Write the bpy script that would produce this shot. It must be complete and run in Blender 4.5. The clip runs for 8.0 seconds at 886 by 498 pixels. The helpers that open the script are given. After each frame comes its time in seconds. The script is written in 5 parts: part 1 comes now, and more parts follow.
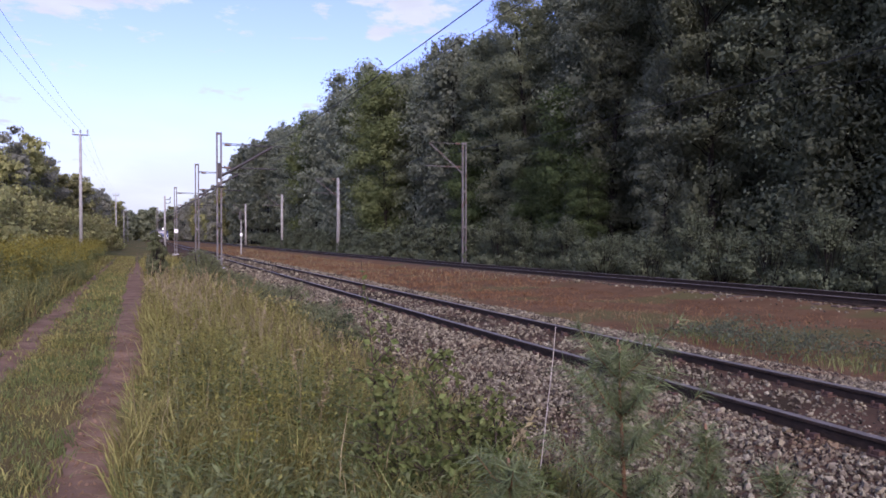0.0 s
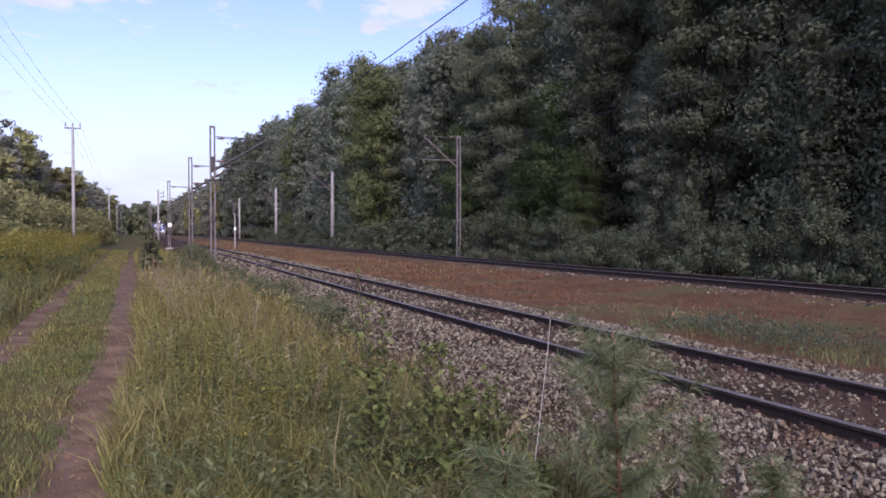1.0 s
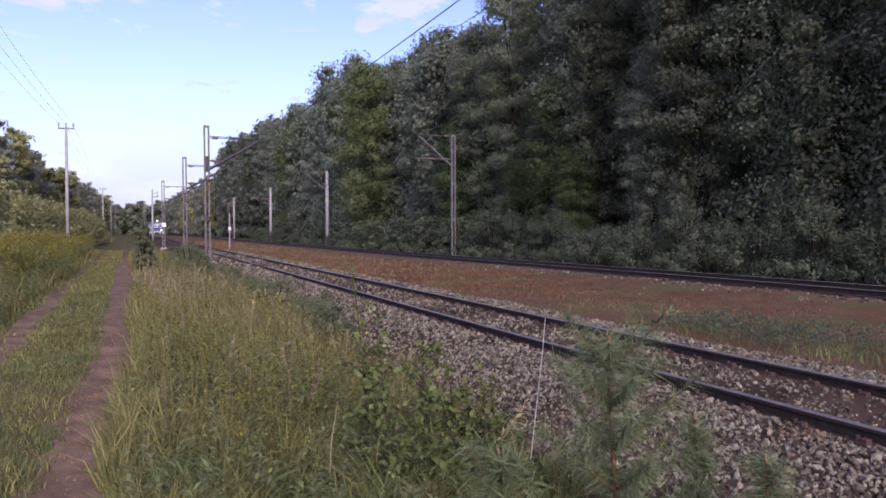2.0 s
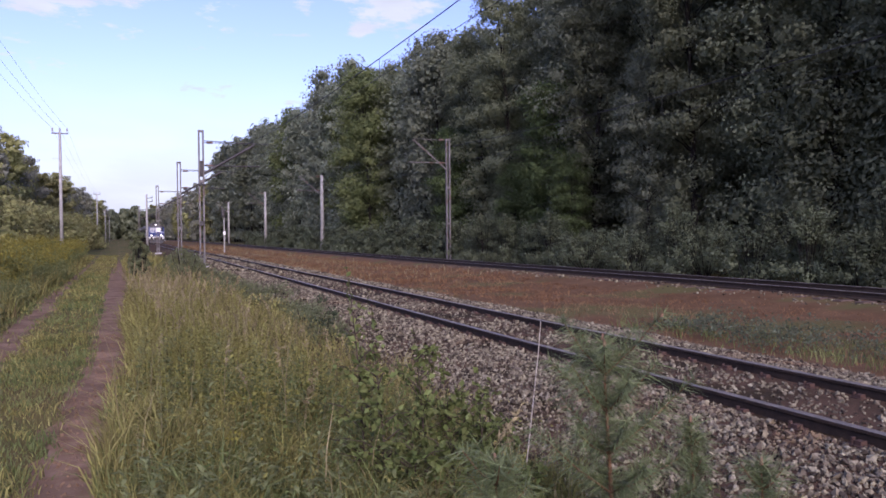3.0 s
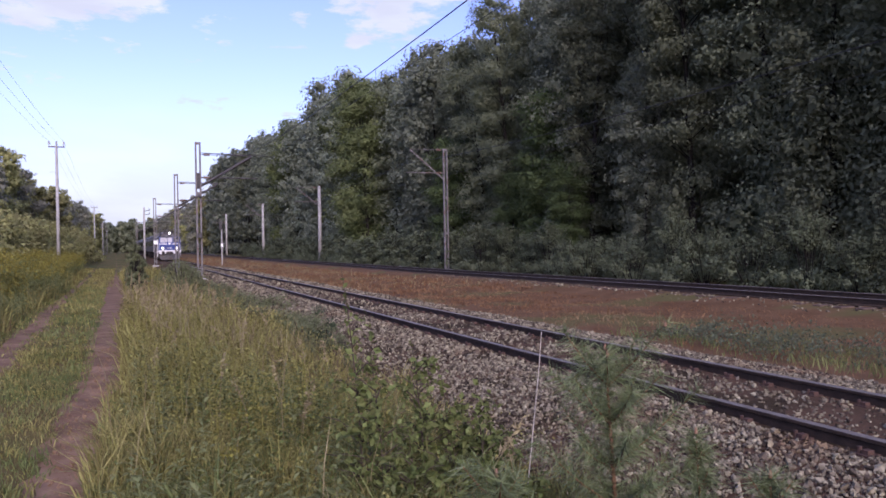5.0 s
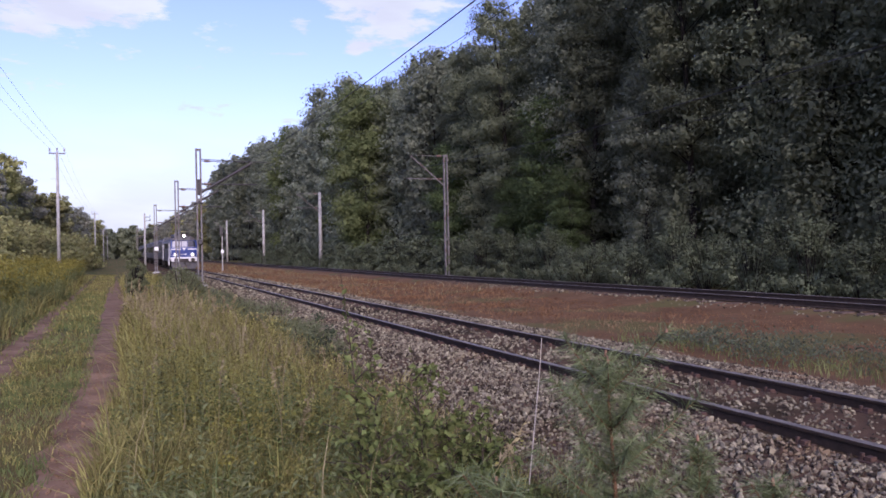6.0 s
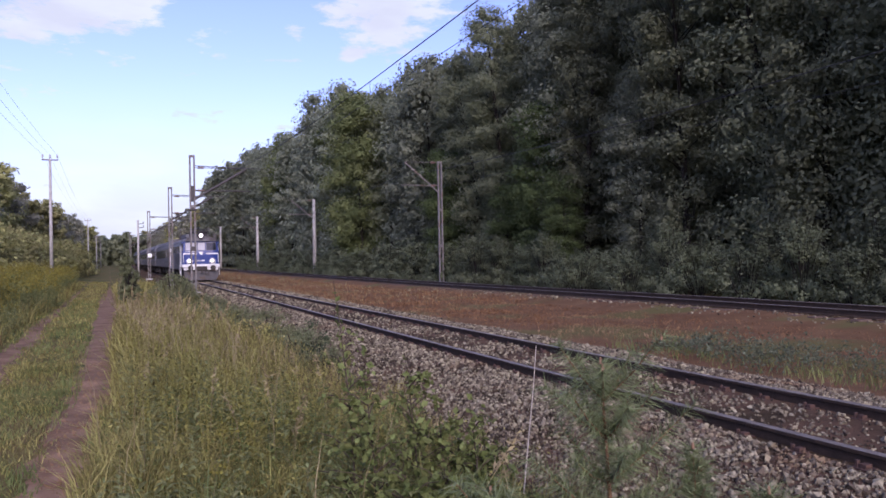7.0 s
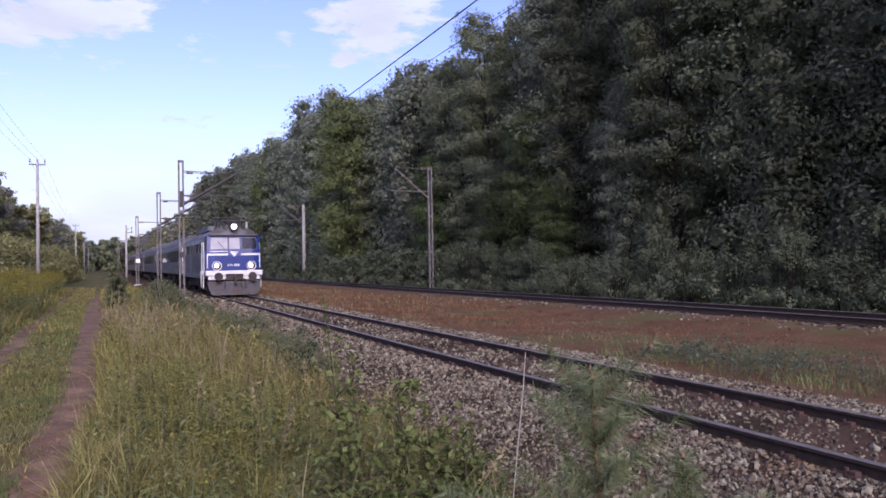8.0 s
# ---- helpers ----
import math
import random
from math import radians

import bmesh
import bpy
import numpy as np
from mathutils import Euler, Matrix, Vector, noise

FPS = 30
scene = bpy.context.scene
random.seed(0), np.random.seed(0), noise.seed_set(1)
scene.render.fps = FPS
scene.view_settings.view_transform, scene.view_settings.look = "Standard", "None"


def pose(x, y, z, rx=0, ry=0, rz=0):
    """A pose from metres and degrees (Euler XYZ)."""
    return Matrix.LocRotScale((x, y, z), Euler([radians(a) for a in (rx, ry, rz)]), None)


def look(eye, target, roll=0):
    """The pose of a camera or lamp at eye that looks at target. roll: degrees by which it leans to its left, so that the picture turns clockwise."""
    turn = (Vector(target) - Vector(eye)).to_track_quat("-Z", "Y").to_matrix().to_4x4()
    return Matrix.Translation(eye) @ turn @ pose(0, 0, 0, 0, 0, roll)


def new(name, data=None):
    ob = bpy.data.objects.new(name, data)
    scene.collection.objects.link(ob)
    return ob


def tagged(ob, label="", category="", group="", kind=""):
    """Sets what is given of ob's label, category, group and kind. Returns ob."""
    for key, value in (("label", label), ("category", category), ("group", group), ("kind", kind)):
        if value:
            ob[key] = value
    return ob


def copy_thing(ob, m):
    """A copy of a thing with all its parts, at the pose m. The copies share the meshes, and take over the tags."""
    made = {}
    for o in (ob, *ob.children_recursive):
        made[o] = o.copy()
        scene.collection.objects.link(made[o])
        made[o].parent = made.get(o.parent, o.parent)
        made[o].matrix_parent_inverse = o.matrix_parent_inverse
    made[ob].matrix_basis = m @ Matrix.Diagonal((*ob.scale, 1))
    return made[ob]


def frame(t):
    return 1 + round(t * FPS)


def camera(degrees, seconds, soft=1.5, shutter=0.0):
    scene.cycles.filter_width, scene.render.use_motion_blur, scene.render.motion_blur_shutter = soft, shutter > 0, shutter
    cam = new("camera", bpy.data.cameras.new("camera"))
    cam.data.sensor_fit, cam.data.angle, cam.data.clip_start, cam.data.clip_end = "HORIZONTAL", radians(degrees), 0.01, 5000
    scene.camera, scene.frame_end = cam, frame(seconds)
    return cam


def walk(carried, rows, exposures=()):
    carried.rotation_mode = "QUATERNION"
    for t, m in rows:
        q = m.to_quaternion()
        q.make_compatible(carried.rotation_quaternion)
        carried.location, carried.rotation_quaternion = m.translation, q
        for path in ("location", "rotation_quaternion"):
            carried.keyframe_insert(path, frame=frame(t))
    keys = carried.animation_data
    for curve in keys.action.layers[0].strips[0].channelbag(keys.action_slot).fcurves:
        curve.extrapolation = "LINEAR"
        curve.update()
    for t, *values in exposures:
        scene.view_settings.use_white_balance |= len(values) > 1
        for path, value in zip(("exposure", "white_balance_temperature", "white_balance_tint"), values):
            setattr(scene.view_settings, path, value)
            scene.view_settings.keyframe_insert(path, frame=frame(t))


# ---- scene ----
EXPO, LAMP = 1.47, 1.9
SKY_GAIN, CLOUD = (0.605, 0.585, 0.82, 1), (2.42, 2.74, 2.95, 1)
CLOUDS = ((-0.10, 0.952, 0.302, 0.075), (-0.01, 0.955, 0.298, 0.06), (0.045, 0.955, 0.300, 0.04), (0.285, 0.905, 0.312, 0.045), (0.325, 0.903, 0.290, 0.04), (0.37, 0.88, 0.31, 0.055), (0.28, 0.925, 0.258, 0.02))
ROWS = [
    (0.0, 0.000, 0.000, 1.550, -0.886, 21.831, 0.000),
    (0.5, 0.002, 0.006, 1.544, -1.146, 22.049, 0.016),
    (1.0, 0.010, 0.023, 1.539, -1.337, 22.254, -0.013),
    (1.5, 0.009, 0.015, 1.545, -1.457, 22.433, -0.167),
    (3.0, 0.007, 0.014, 1.544, -1.154, 22.986, -0.496),
    (3.5, 0.017, 0.041, 1.547, -0.941, 23.129, -0.686),
    (4.0, 0.028, 0.071, 1.544, -0.776, 23.232, -0.819),
    (4.5, 0.033, 0.083, 1.542, -0.611, 23.181, -0.952),
    (6.0, 0.056, 0.113, 1.542, 0.041, 23.104, -1.101),
    (6.5, 0.055, 0.114, 1.546, 0.268, 23.275, -1.109),
    (7.0, 0.069, 0.135, 1.545, 0.516, 23.539, -1.140),
    (7.5, 0.077, 0.149, 1.544, 0.754, 23.886, -1.103),
    (8.0, 0.087, 0.163, 1.548, 0.950, 24.301, -1.022),
]


def shot(x, y, z, pitch, yaw, roll):
    return pose(x, y, z, 90 + pitch, 0, -yaw) @ pose(0, 0, 0, 0, 0, roll)


cam = camera(60, 8.0, soft=1.65)
walk(cam, [(t, shot(*r)) for t, *r in ROWS], exposures=[(0.0, EXPO, 6180, 27), (8.0, EXPO, 6180, 27)])

# ---- world and sun: bright sky, low veiled sun behind the camera ----
SUN_EL, SUN_AZ = 28.0, 190.0
world = bpy.data.worlds.new("sky")
scene.world = world
world.use_nodes = True


def sky_nodes():
    nt = world.node_tree
    nt.nodes.clear()
    out = nt.nodes.new("ShaderNodeOutputWorld")
    bg = nt.nodes.new("ShaderNodeBackground")
    sky = nt.nodes.new("ShaderNodeTexSky")
    sky.sky_type, sky.sun_disc = "NISHITA", False
    sky.sun_elevation, sky.sun_rotation = radians(SUN_EL), radians(SUN_AZ)
    sky.air_density, sky.dust_density, sky.ozone_density = 1.0, 1.2, 1.2
    co = nt.nodes.new("ShaderNodeTexCoord")
    sep = nt.nodes.new("ShaderNodeSeparateXYZ")
    nt.links.new(co.outputs["Generated"], sep.inputs[0])
    # clouds lie flat: the noise is squeezed in height
    mp = nt.nodes.new("ShaderNodeMapping")
    mp.inputs["Scale"].default_value = (1.0, 1.0, 3.4)
    nt.links.new(co.outputs["Generated"], mp.inputs[0])
    nz = nt.nodes.new("ShaderNodeTexNoise")
    nz.inputs["Scale"].default_value = 11.0
    nz.inputs["Detail"].default_value = 8.0
    nz.inputs["Roughness"].default_value = 0.64
    nt.links.new(mp.outputs[0], nz.inputs["Vector"])
    # cloud banks gather round a few directions, broken up by the noise
    total = nz.outputs["Fac"]
    for x, y, z, size in CLOUDS:
        dist = nt.nodes.new("ShaderNodeVectorMath")
        dist.operation = "DISTANCE"
        dist.inputs[1].default_value = (x, y, z)
        nt.links.new(co.outputs["Generated"], dist.inputs[0])
        near = nt.nodes.new("ShaderNodeMapRange")
        near.interpolation_type = "SMOOTHSTEP"
        near.inputs["From Min"].default_value, near.inputs["From Max"].default_value = 0.0, size * 1.5
        near.inputs["To Min"].default_value, near.inputs["To Max"].default_value = 0.20, 0.0
        nt.links.new(dist.outputs["Value"], near.inputs["Value"])
        add = nt.nodes.new("ShaderNodeMath")
        add.operation = "ADD"
        nt.links.new(total, add.inputs[0])
        nt.links.new(near.outputs[0], add.inputs[1])
        total = add.outputs[0]
    ramp = nt.nodes.new("ShaderNodeValToRGB")
    ramp.color_ramp.elements[0].position, ramp.color_ramp.elements[1].position = 0.595, 0.70
    nt.links.new(total, ramp.inputs[0])
    # pale veil towards the horizon
    veil = nt.nodes.new("ShaderNodeMapRange")
    veil.inputs["From Min"].default_value, veil.inputs["From Max"].default_value = 0.02, 0.22
    veil.inputs["To Min"].default_value, veil.inputs["To Max"].default_value = 0.88, 0.0
    veil.interpolation_type = "SMOOTHSTEP"
    nt.links.new(sep.outputs["Z"], veil.inputs["Value"])
    mx = nt.nodes.new("ShaderNodeMath")
    mx.operation = "MAXIMUM"
    nt.links.new(ramp.outputs[0], mx.inputs[0])
    nt.links.new(veil.outputs[0], mx.inputs[1])
    gain = nt.nodes.new("ShaderNodeMix")
    gain.data_type, gain.blend_type = "RGBA", "MULTIPLY"
    gain.inputs["Factor"].default_value = 1.0
    gain.inputs["B"].default_value = SKY_GAIN
    nt.links.new(sky.outputs[0], gain.inputs["A"])
    mix = nt.nodes.new("ShaderNodeMix")
    mix.data_type = "RGBA"
    nt.links.new(mx.outputs[0], mix.inputs["Factor"])
    nt.links.new(gain.outputs["Result"], mix.inputs["A"])
    grey = nt.nodes.new("ShaderNodeTexNoise")
    grey.inputs["Scale"].default_value, grey.inputs["Detail"].default_value = 7.0, 5.0
    nt.links.new(mp.outputs[0], grey.inputs["Vector"])
    shade = nt.nodes.new("ShaderNodeValToRGB")
    shade.color_ramp.elements[0].position, shade.color_ramp.elements[1].position = 0.42, 0.62
    shade.color_ramp.elements[0].color, shade.color_ramp.elements[1].color = (0.87, 0.86, 0.89, 1), (1, 1, 1, 1)
    nt.links.new(grey.outputs["Fac"], shade.inputs[0])
    tone = nt.nodes.new("ShaderNodeMix")
    tone.data_type, tone.blend_type = "RGBA", "MULTIPLY"
    tone.inputs["Factor"].default_value = 1.0
    tone.inputs["B"].default_value = CLOUD
    nt.links.new(shade.outputs[0], tone.inputs["A"])
    nt.links.new(tone.outputs["Result"], mix.inputs["B"])
    nt.links.new(mix.outputs["Result"], bg.inputs["Color"])
    bg.inputs["Strength"].default_value = 0.12
    nt.links.new(bg.outputs[0], out.inputs[0])


sky_nodes()
sun = new("sun", bpy.data.lights.new("sun", "SUN"))
sun.data.energy, sun.data.angle, sun.data.color = 1.2, radians(28), (1.0, 0.93, 0.84)
sun_from = Vector((math.sin(radians(SUN_AZ)) * math.cos(radians(SUN_EL)), math.cos(radians(SUN_AZ)) * math.cos(radians(SUN_EL)), math.sin(radians(SUN_EL))))
sun.matrix_world = look(sun_from * 100, (0, 0, 0))


# ---- materials ----
def material(name, dark, light, scale=4.0, rough=0.85, bump=0.0, metal=0.0, island=0.0, detail=6.0, spot=None, spot_scale=1.0, spot_at=(0.52, 0.62), coord="Object", glow=None, per_object=0.0, through_light=0.0):
    m = bpy.data.materials.new(name)
    m.use_nodes = True
    nt = m.node_tree
    b = nt.nodes["Principled BSDF"]
    co = nt.nodes.new("ShaderNodeTexCoord")
    nz = nt.nodes.new("ShaderNodeTexNoise")
    nz.inputs["Scale"].default_value, nz.inputs["Detail"].default_value, nz.inputs["Roughness"].default_value = scale, detail, 0.65
    nt.links.new(co.outputs[coord], nz.inputs["Vector"])
    ramp = nt.nodes.new("ShaderNodeValToRGB")
    ramp.color_ramp.elements[0].position, ramp.color_ramp.elements[1].position = 0.3, 0.7
    ramp.color_ramp.elements[0].color, ramp.color_ramp.elements[1].color = (*dark, 1), (*light, 1)
    nt.links.new(nz.outputs["Fac"], ramp.inputs[0])
    col = ramp.outputs[0]
    if spot:
        n2 = nt.nodes.new("ShaderNodeTexNoise")
        n2.inputs["Scale"].default_value, n2.inputs["Detail"].default_value = spot_scale, 5.0
        nt.links.new(co.outputs[coord], n2.inputs["Vector"])
        r2 = nt.nodes.new("ShaderNodeValToRGB")
        r2.color_ramp.elements[0].position, r2.color_ramp.elements[1].position = spot_at
        nt.links.new(n2.outputs["Fac"], r2.inputs[0])
        mx = nt.nodes.new("ShaderNodeMix")
        mx.data_type = "RGBA"
        nt.links.new(r2.outputs[0], mx.inputs["Factor"])
        nt.links.new(col, mx.inputs["A"])
        mx.inputs["B"].default_value = (*spot, 1)
        col = mx.outputs["Result"]
    for amount, node, socket in ((island, "ShaderNodeNewGeometry", "Random Per Island"), (per_object, "ShaderNodeObjectInfo", "Random")):
        if amount:
            src = nt.nodes.new(node)
            hs = nt.nodes.new("ShaderNodeHueSaturation")
            mr = nt.nodes.new("ShaderNodeMapRange")
            mr.inputs["To Min"].default_value, mr.inputs["To Max"].default_value = 1 - amount, 1 + amount
            nt.links.new(src.outputs[socket], mr.inputs["Value"])
            nt.links.new(mr.outputs[0], hs.inputs["Value"])
            mh = nt.nodes.new("ShaderNodeMath")
            mh.operation = "MULTIPLY_ADD"
            mh.inputs[1].default_value, mh.inputs[2].default_value = 0.06 * amount, 0.5 - 0.03 * amount
            nt.links.new(src.outputs[socket], mh.inputs[0])
            nt.links.new(mh.outputs[0], hs.inputs["Hue"])
            nt.links.new(col, hs.inputs["Color"])
            col = hs.outputs[0]
    nt.links.new(col, b.inputs["Base Color"])
    b.inputs["Roughness"].default_value, b.inputs["Metallic"].default_value = rough, metal
    b.inputs["Specular IOR Level"].default_value = 0.04 if through_light else (0.08 if rough > 0.88 else 0.3 if rough > 0.7 else 0.5)
    if bump:
        n3 = nt.nodes.new("ShaderNodeTexNoise")
        n3.inputs["Scale"].default_value, n3.inputs["Detail"].default_value = scale * 3, 4.0
        nt.links.new(co.outputs[coord], n3.inputs["Vector"])
        bp = nt.nodes.new("ShaderNodeBump")
        bp.inputs["Strength"].default_value, bp.inputs["Distance"].default_value = bump, 0.02
        nt.links.new(n3.outputs["Fac"], bp.inputs["Height"])
        nt.links.new(bp.outputs[0], b.inputs["Normal"])
    if through_light:
        tr = nt.nodes.new("ShaderNodeBsdfTranslucent")
        nt.links.new(col, tr.inputs["Color"])
        ms = nt.nodes.new("ShaderNodeMixShader")
        ms.inputs[0].default_value = through_light
        nt.links.new(b.outputs[0], ms.inputs[1])
        nt.links.new(tr.outputs[0], ms.inputs[2])
        nt.links.new(ms.outputs[0], nt.nodes["Material Output"].inputs["Surface"])
    if glow:
        b.inputs["Emission Color"].default_value = (*glow[:3], 1)
        b.inputs["Emission Strength"].default_value = glow[3]
    return m


M = dict(
    soil=material("soil", (0.0862, 0.067, 0.0256), (0.161, 0.124, 0.0475), 1.2, 0.95, 0.6, spot=(0.06, 0.075, 0.02), spot_scale=0.35, spot_at=(0.45, 0.6)),
    rut=material("sandy_rut", (0.141, 0.0829, 0.0466), (0.278, 0.182, 0.116), 3.0, 0.95, 0.35, spot=(0.126, 0.0808, 0.0496), spot_scale=1.7, spot_at=(0.42, 0.72)),
    red_soil=material("red_soil", (0.096, 0.0514, 0.0261), (0.167, 0.101, 0.0545), 1.1, 0.95, 0.5, spot=(0.108, 0.0946, 0.0373), spot_scale=0.3),
    bed=material("ballast_bed", (0.0256, 0.0175, 0.00945), (0.0673, 0.0486, 0.0283), 14.0, 0.95, 0.9, spot=(0.0947, 0.0584, 0.0365), spot_scale=0.8, spot_at=(0.42, 0.55)),
    stone=material("ballast_stone", (0.0567, 0.0436, 0.0292), (0.239, 0.206, 0.146), 9.0, 0.9, 0.3, island=0.8, spot=(0.126, 0.0779, 0.0494), spot_scale=0.7, spot_at=(0.56, 0.74)),
    stone_piece=material("ballast_stone_piece", (0.0858, 0.0672, 0.0458), (0.248, 0.219, 0.165), 9.0, 0.9, 0.3, per_object=0.7),
    rail_side=material("rusty_rail", (0.0231, 0.0166, 0.0116), (0.0578, 0.0363, 0.0231), 9.0, 0.8, 0.3),
    rail_top=material("worn_rail_head", (0.13, 0.112, 0.09), (0.24, 0.21, 0.175), 6.0, 0.55, 0.05, metal=0.25),
    sleeper=material("old_timber_sleeper", (0.06, 0.042, 0.034), (0.14, 0.10, 0.08), 5.0, 0.92, 0.6),
    iron=material("rusty_iron", (0.04, 0.025, 0.02), (0.10, 0.055, 0.04), 18.0, 0.85, 0.3),
    bark=material("bark", (0.012, 0.01, 0.009), (0.035, 0.03, 0.026), 6.0, 0.95, 0.8),
    birch=material("pale_bark", (0.10, 0.095, 0.085), (0.30, 0.29, 0.27), 5.0, 0.9, 0.5),
    leaf_oak=material("leaf_dark_green", (0.11, 0.124, 0.0802), (0.232, 0.25, 0.151), 0.5, 0.7, island=0.06, per_object=0.25, through_light=0.48),
    leaf_ash=material("leaf_grey_green", (0.142, 0.166, 0.119), (0.312, 0.34, 0.233), 0.5, 0.7, island=0.14, per_object=0.25, through_light=0.42),
    leaf_lime=material("leaf_yellow_green", (0.1, 0.129, 0.0529), (0.203, 0.224, 0.0981), 0.5, 0.7, island=0.14, per_object=0.2, through_light=0.42),
    leaf_verge=material("leaf_trackside_bush", (0.102, 0.114, 0.0575), (0.198, 0.21, 0.109), 1.0, 0.7, island=0.2, per_object=0.12, through_light=0.4),
    leaf_mid=material("leaf_mid_green", (0.075, 0.105, 0.045), (0.15, 0.195, 0.08), 0.5, 0.7, island=0.12, per_object=0.15, through_light=0.45),
    leaf_bush=material("leaf_bush", (0.083, 0.101, 0.0623), (0.178, 0.2, 0.122), 0.6, 0.7, island=0.14, per_object=0.12, through_light=0.4),
    leaf_bank=material("leaf_sunny_bank", (0.16, 0.164, 0.0697), (0.343, 0.323, 0.139), 0.6, 0.7, island=0.25, per_object=0.3, through_light=0.4),
    # leaf green lightened: the haze of distance is put into this colour
    leaf_lane=material("leaf_roadside_haze_pale", (0.153, 0.16, 0.119), (0.314, 0.306, 0.224), 0.5, 0.7, island=0.14, per_object=0.25, through_light=0.42),
    leaf_conifer=material("leaf_dark_conifer", (0.036, 0.050, 0.028), (0.085, 0.105, 0.056), 2.0, 0.7, island=0.25, through_light=0.3),
    leaf_sapling=material("leaf_sapling", (0.0829, 0.11, 0.0338), (0.188, 0.209, 0.0743), 3.0, 0.6, island=0.45, through_light=0.3),
    leaf_strip=material("leaf_track_weeds", (0.07, 0.085, 0.055), (0.14, 0.155, 0.098), 1.5, 0.7, island=0.3, through_light=0.3),
    goldenrod=material("goldenrod_flowers", (0.129, 0.12, 0.0319), (0.276, 0.234, 0.0508), 3.0, 0.8, island=0.4, through_light=0.2),
    herb_yellow=material("herb_yellowing", (0.165, 0.161, 0.0403), (0.33, 0.293, 0.092), 1.2, 0.75, island=0.35, through_light=0.3),
    herb_green=material("herb_dull_green", (0.115, 0.134, 0.054), (0.23, 0.24, 0.102), 1.2, 0.75, island=0.35, through_light=0.3),
    herb_brown=material("herb_red_brown", (0.095, 0.065, 0.04), (0.19, 0.13, 0.075), 1.5, 0.85, island=0.4, through_light=0.2),
    needle=material("pine_needles", (0.0654, 0.0894, 0.0333), (0.155, 0.184, 0.0713), 4.0, 0.6, island=0.4),
    bud=material("pine_bud_scales", (0.16, 0.09, 0.055), (0.26, 0.16, 0.1), 60.0, 0.8),
    twig=material("pine_bark_orange", (0.10, 0.055, 0.03), (0.20, 0.12, 0.07), 30.0, 0.9, 0.4),
    stem=material("woody_stem", (0.04, 0.032, 0.022), (0.09, 0.07, 0.05), 30.0, 0.9),
    grass=material("tall_grass", (0.149, 0.146, 0.044), (0.319, 0.28, 0.105), 0.9, 0.75, island=0.5, through_light=0.3, spot=(0.17, 0.125, 0.065), spot_scale=0.8, spot_at=(0.56, 0.74)),
    grass_green=material("green_grass", (0.103, 0.132, 0.0456), (0.218, 0.24, 0.09), 0.8, 0.7, island=0.3, through_light=0.3, spot=(0.16, 0.15, 0.06), spot_scale=0.9, spot_at=(0.5, 0.68)),
    straw=material("dry_grass", (0.19, 0.155, 0.08), (0.34, 0.28, 0.16), 1.5, 0.85, island=0.4, through_light=0.2),
    red_grass=material("rust_red_dry_grass", (0.134, 0.0706, 0.0374), (0.243, 0.141, 0.0747), 0.5, 0.85, island=0.4, through_light=0.2, spot=(0.207, 0.15, 0.0884), spot_scale=0.3, spot_at=(0.5, 0.7)),
    pale_stalk=material("bleached_stalk", (0.36, 0.31, 0.25), (0.52, 0.46, 0.38), 20.0, 0.85),
    concrete=material("spun_concrete", (0.26, 0.25, 0.23), (0.4, 0.385, 0.36), 3.0, 0.85, 0.3),
    steel=material("weathered_mast_paint", (0.1, 0.092, 0.088), (0.18, 0.168, 0.16), 5.0, 0.7, 0.2, spot=(0.12, 0.085, 0.07), spot_scale=2.0),
    dark_steel=material("dark_steel", (0.028, 0.025, 0.025), (0.065, 0.058, 0.055), 6.0, 0.6, 0.2, metal=0.3),
    wire=material("copper_wire", (0.03, 0.03, 0.032), (0.06, 0.06, 0.06), 5.0, 0.6, metal=0.3),
    porcelain=material("insulator", (0.10, 0.06, 0.045), (0.18, 0.11, 0.08), 8.0, 0.3),
    white_sign=material("white_enamel", (0.74, 0.74, 0.72), (0.84, 0.84, 0.82), 6.0, 0.4),
    blue=material("blue_paint", (0.0085, 0.026, 0.135), (0.013, 0.037, 0.185), 2.0, 0.35, 0.05, spot=(0.0165, 0.027, 0.124), spot_scale=1.3),
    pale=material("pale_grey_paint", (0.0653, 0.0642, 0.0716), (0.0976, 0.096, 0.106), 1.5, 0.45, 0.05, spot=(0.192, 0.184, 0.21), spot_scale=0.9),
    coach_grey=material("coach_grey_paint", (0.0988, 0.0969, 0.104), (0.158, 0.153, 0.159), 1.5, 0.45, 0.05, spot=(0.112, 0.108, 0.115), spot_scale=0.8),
    roof=material("sooty_roof", (0.0918, 0.0918, 0.0983), (0.173, 0.173, 0.181), 1.6, 0.8, 0.2, spot=(0.072, 0.064, 0.063), spot_scale=0.9),
    white=material("white_paint", (0.56, 0.56, 0.56), (0.656, 0.656, 0.648), 3.0, 0.45, spot=(0.4, 0.384, 0.36), spot_scale=2.0),
    under=material("grimy_underframe", (0.025, 0.022, 0.02), (0.065, 0.055, 0.05), 5.0, 0.85, 0.3),
    plough=material("grey_plough", (0.055, 0.053, 0.055), (0.11, 0.105, 0.107), 4.0, 0.75, 0.2, spot=(0.08, 0.06, 0.05), spot_scale=2.0),
    glass=material("dark_window_glass", (0.012, 0.014, 0.017), (0.02, 0.022, 0.026), 2.0, 0.06),
    # pale cab panes: the reflection of the sky is put into the colour
    blind=material("painted_pale_pane", (0.3, 0.3, 0.33), (0.4, 0.4, 0.43), 3.0, 0.6),
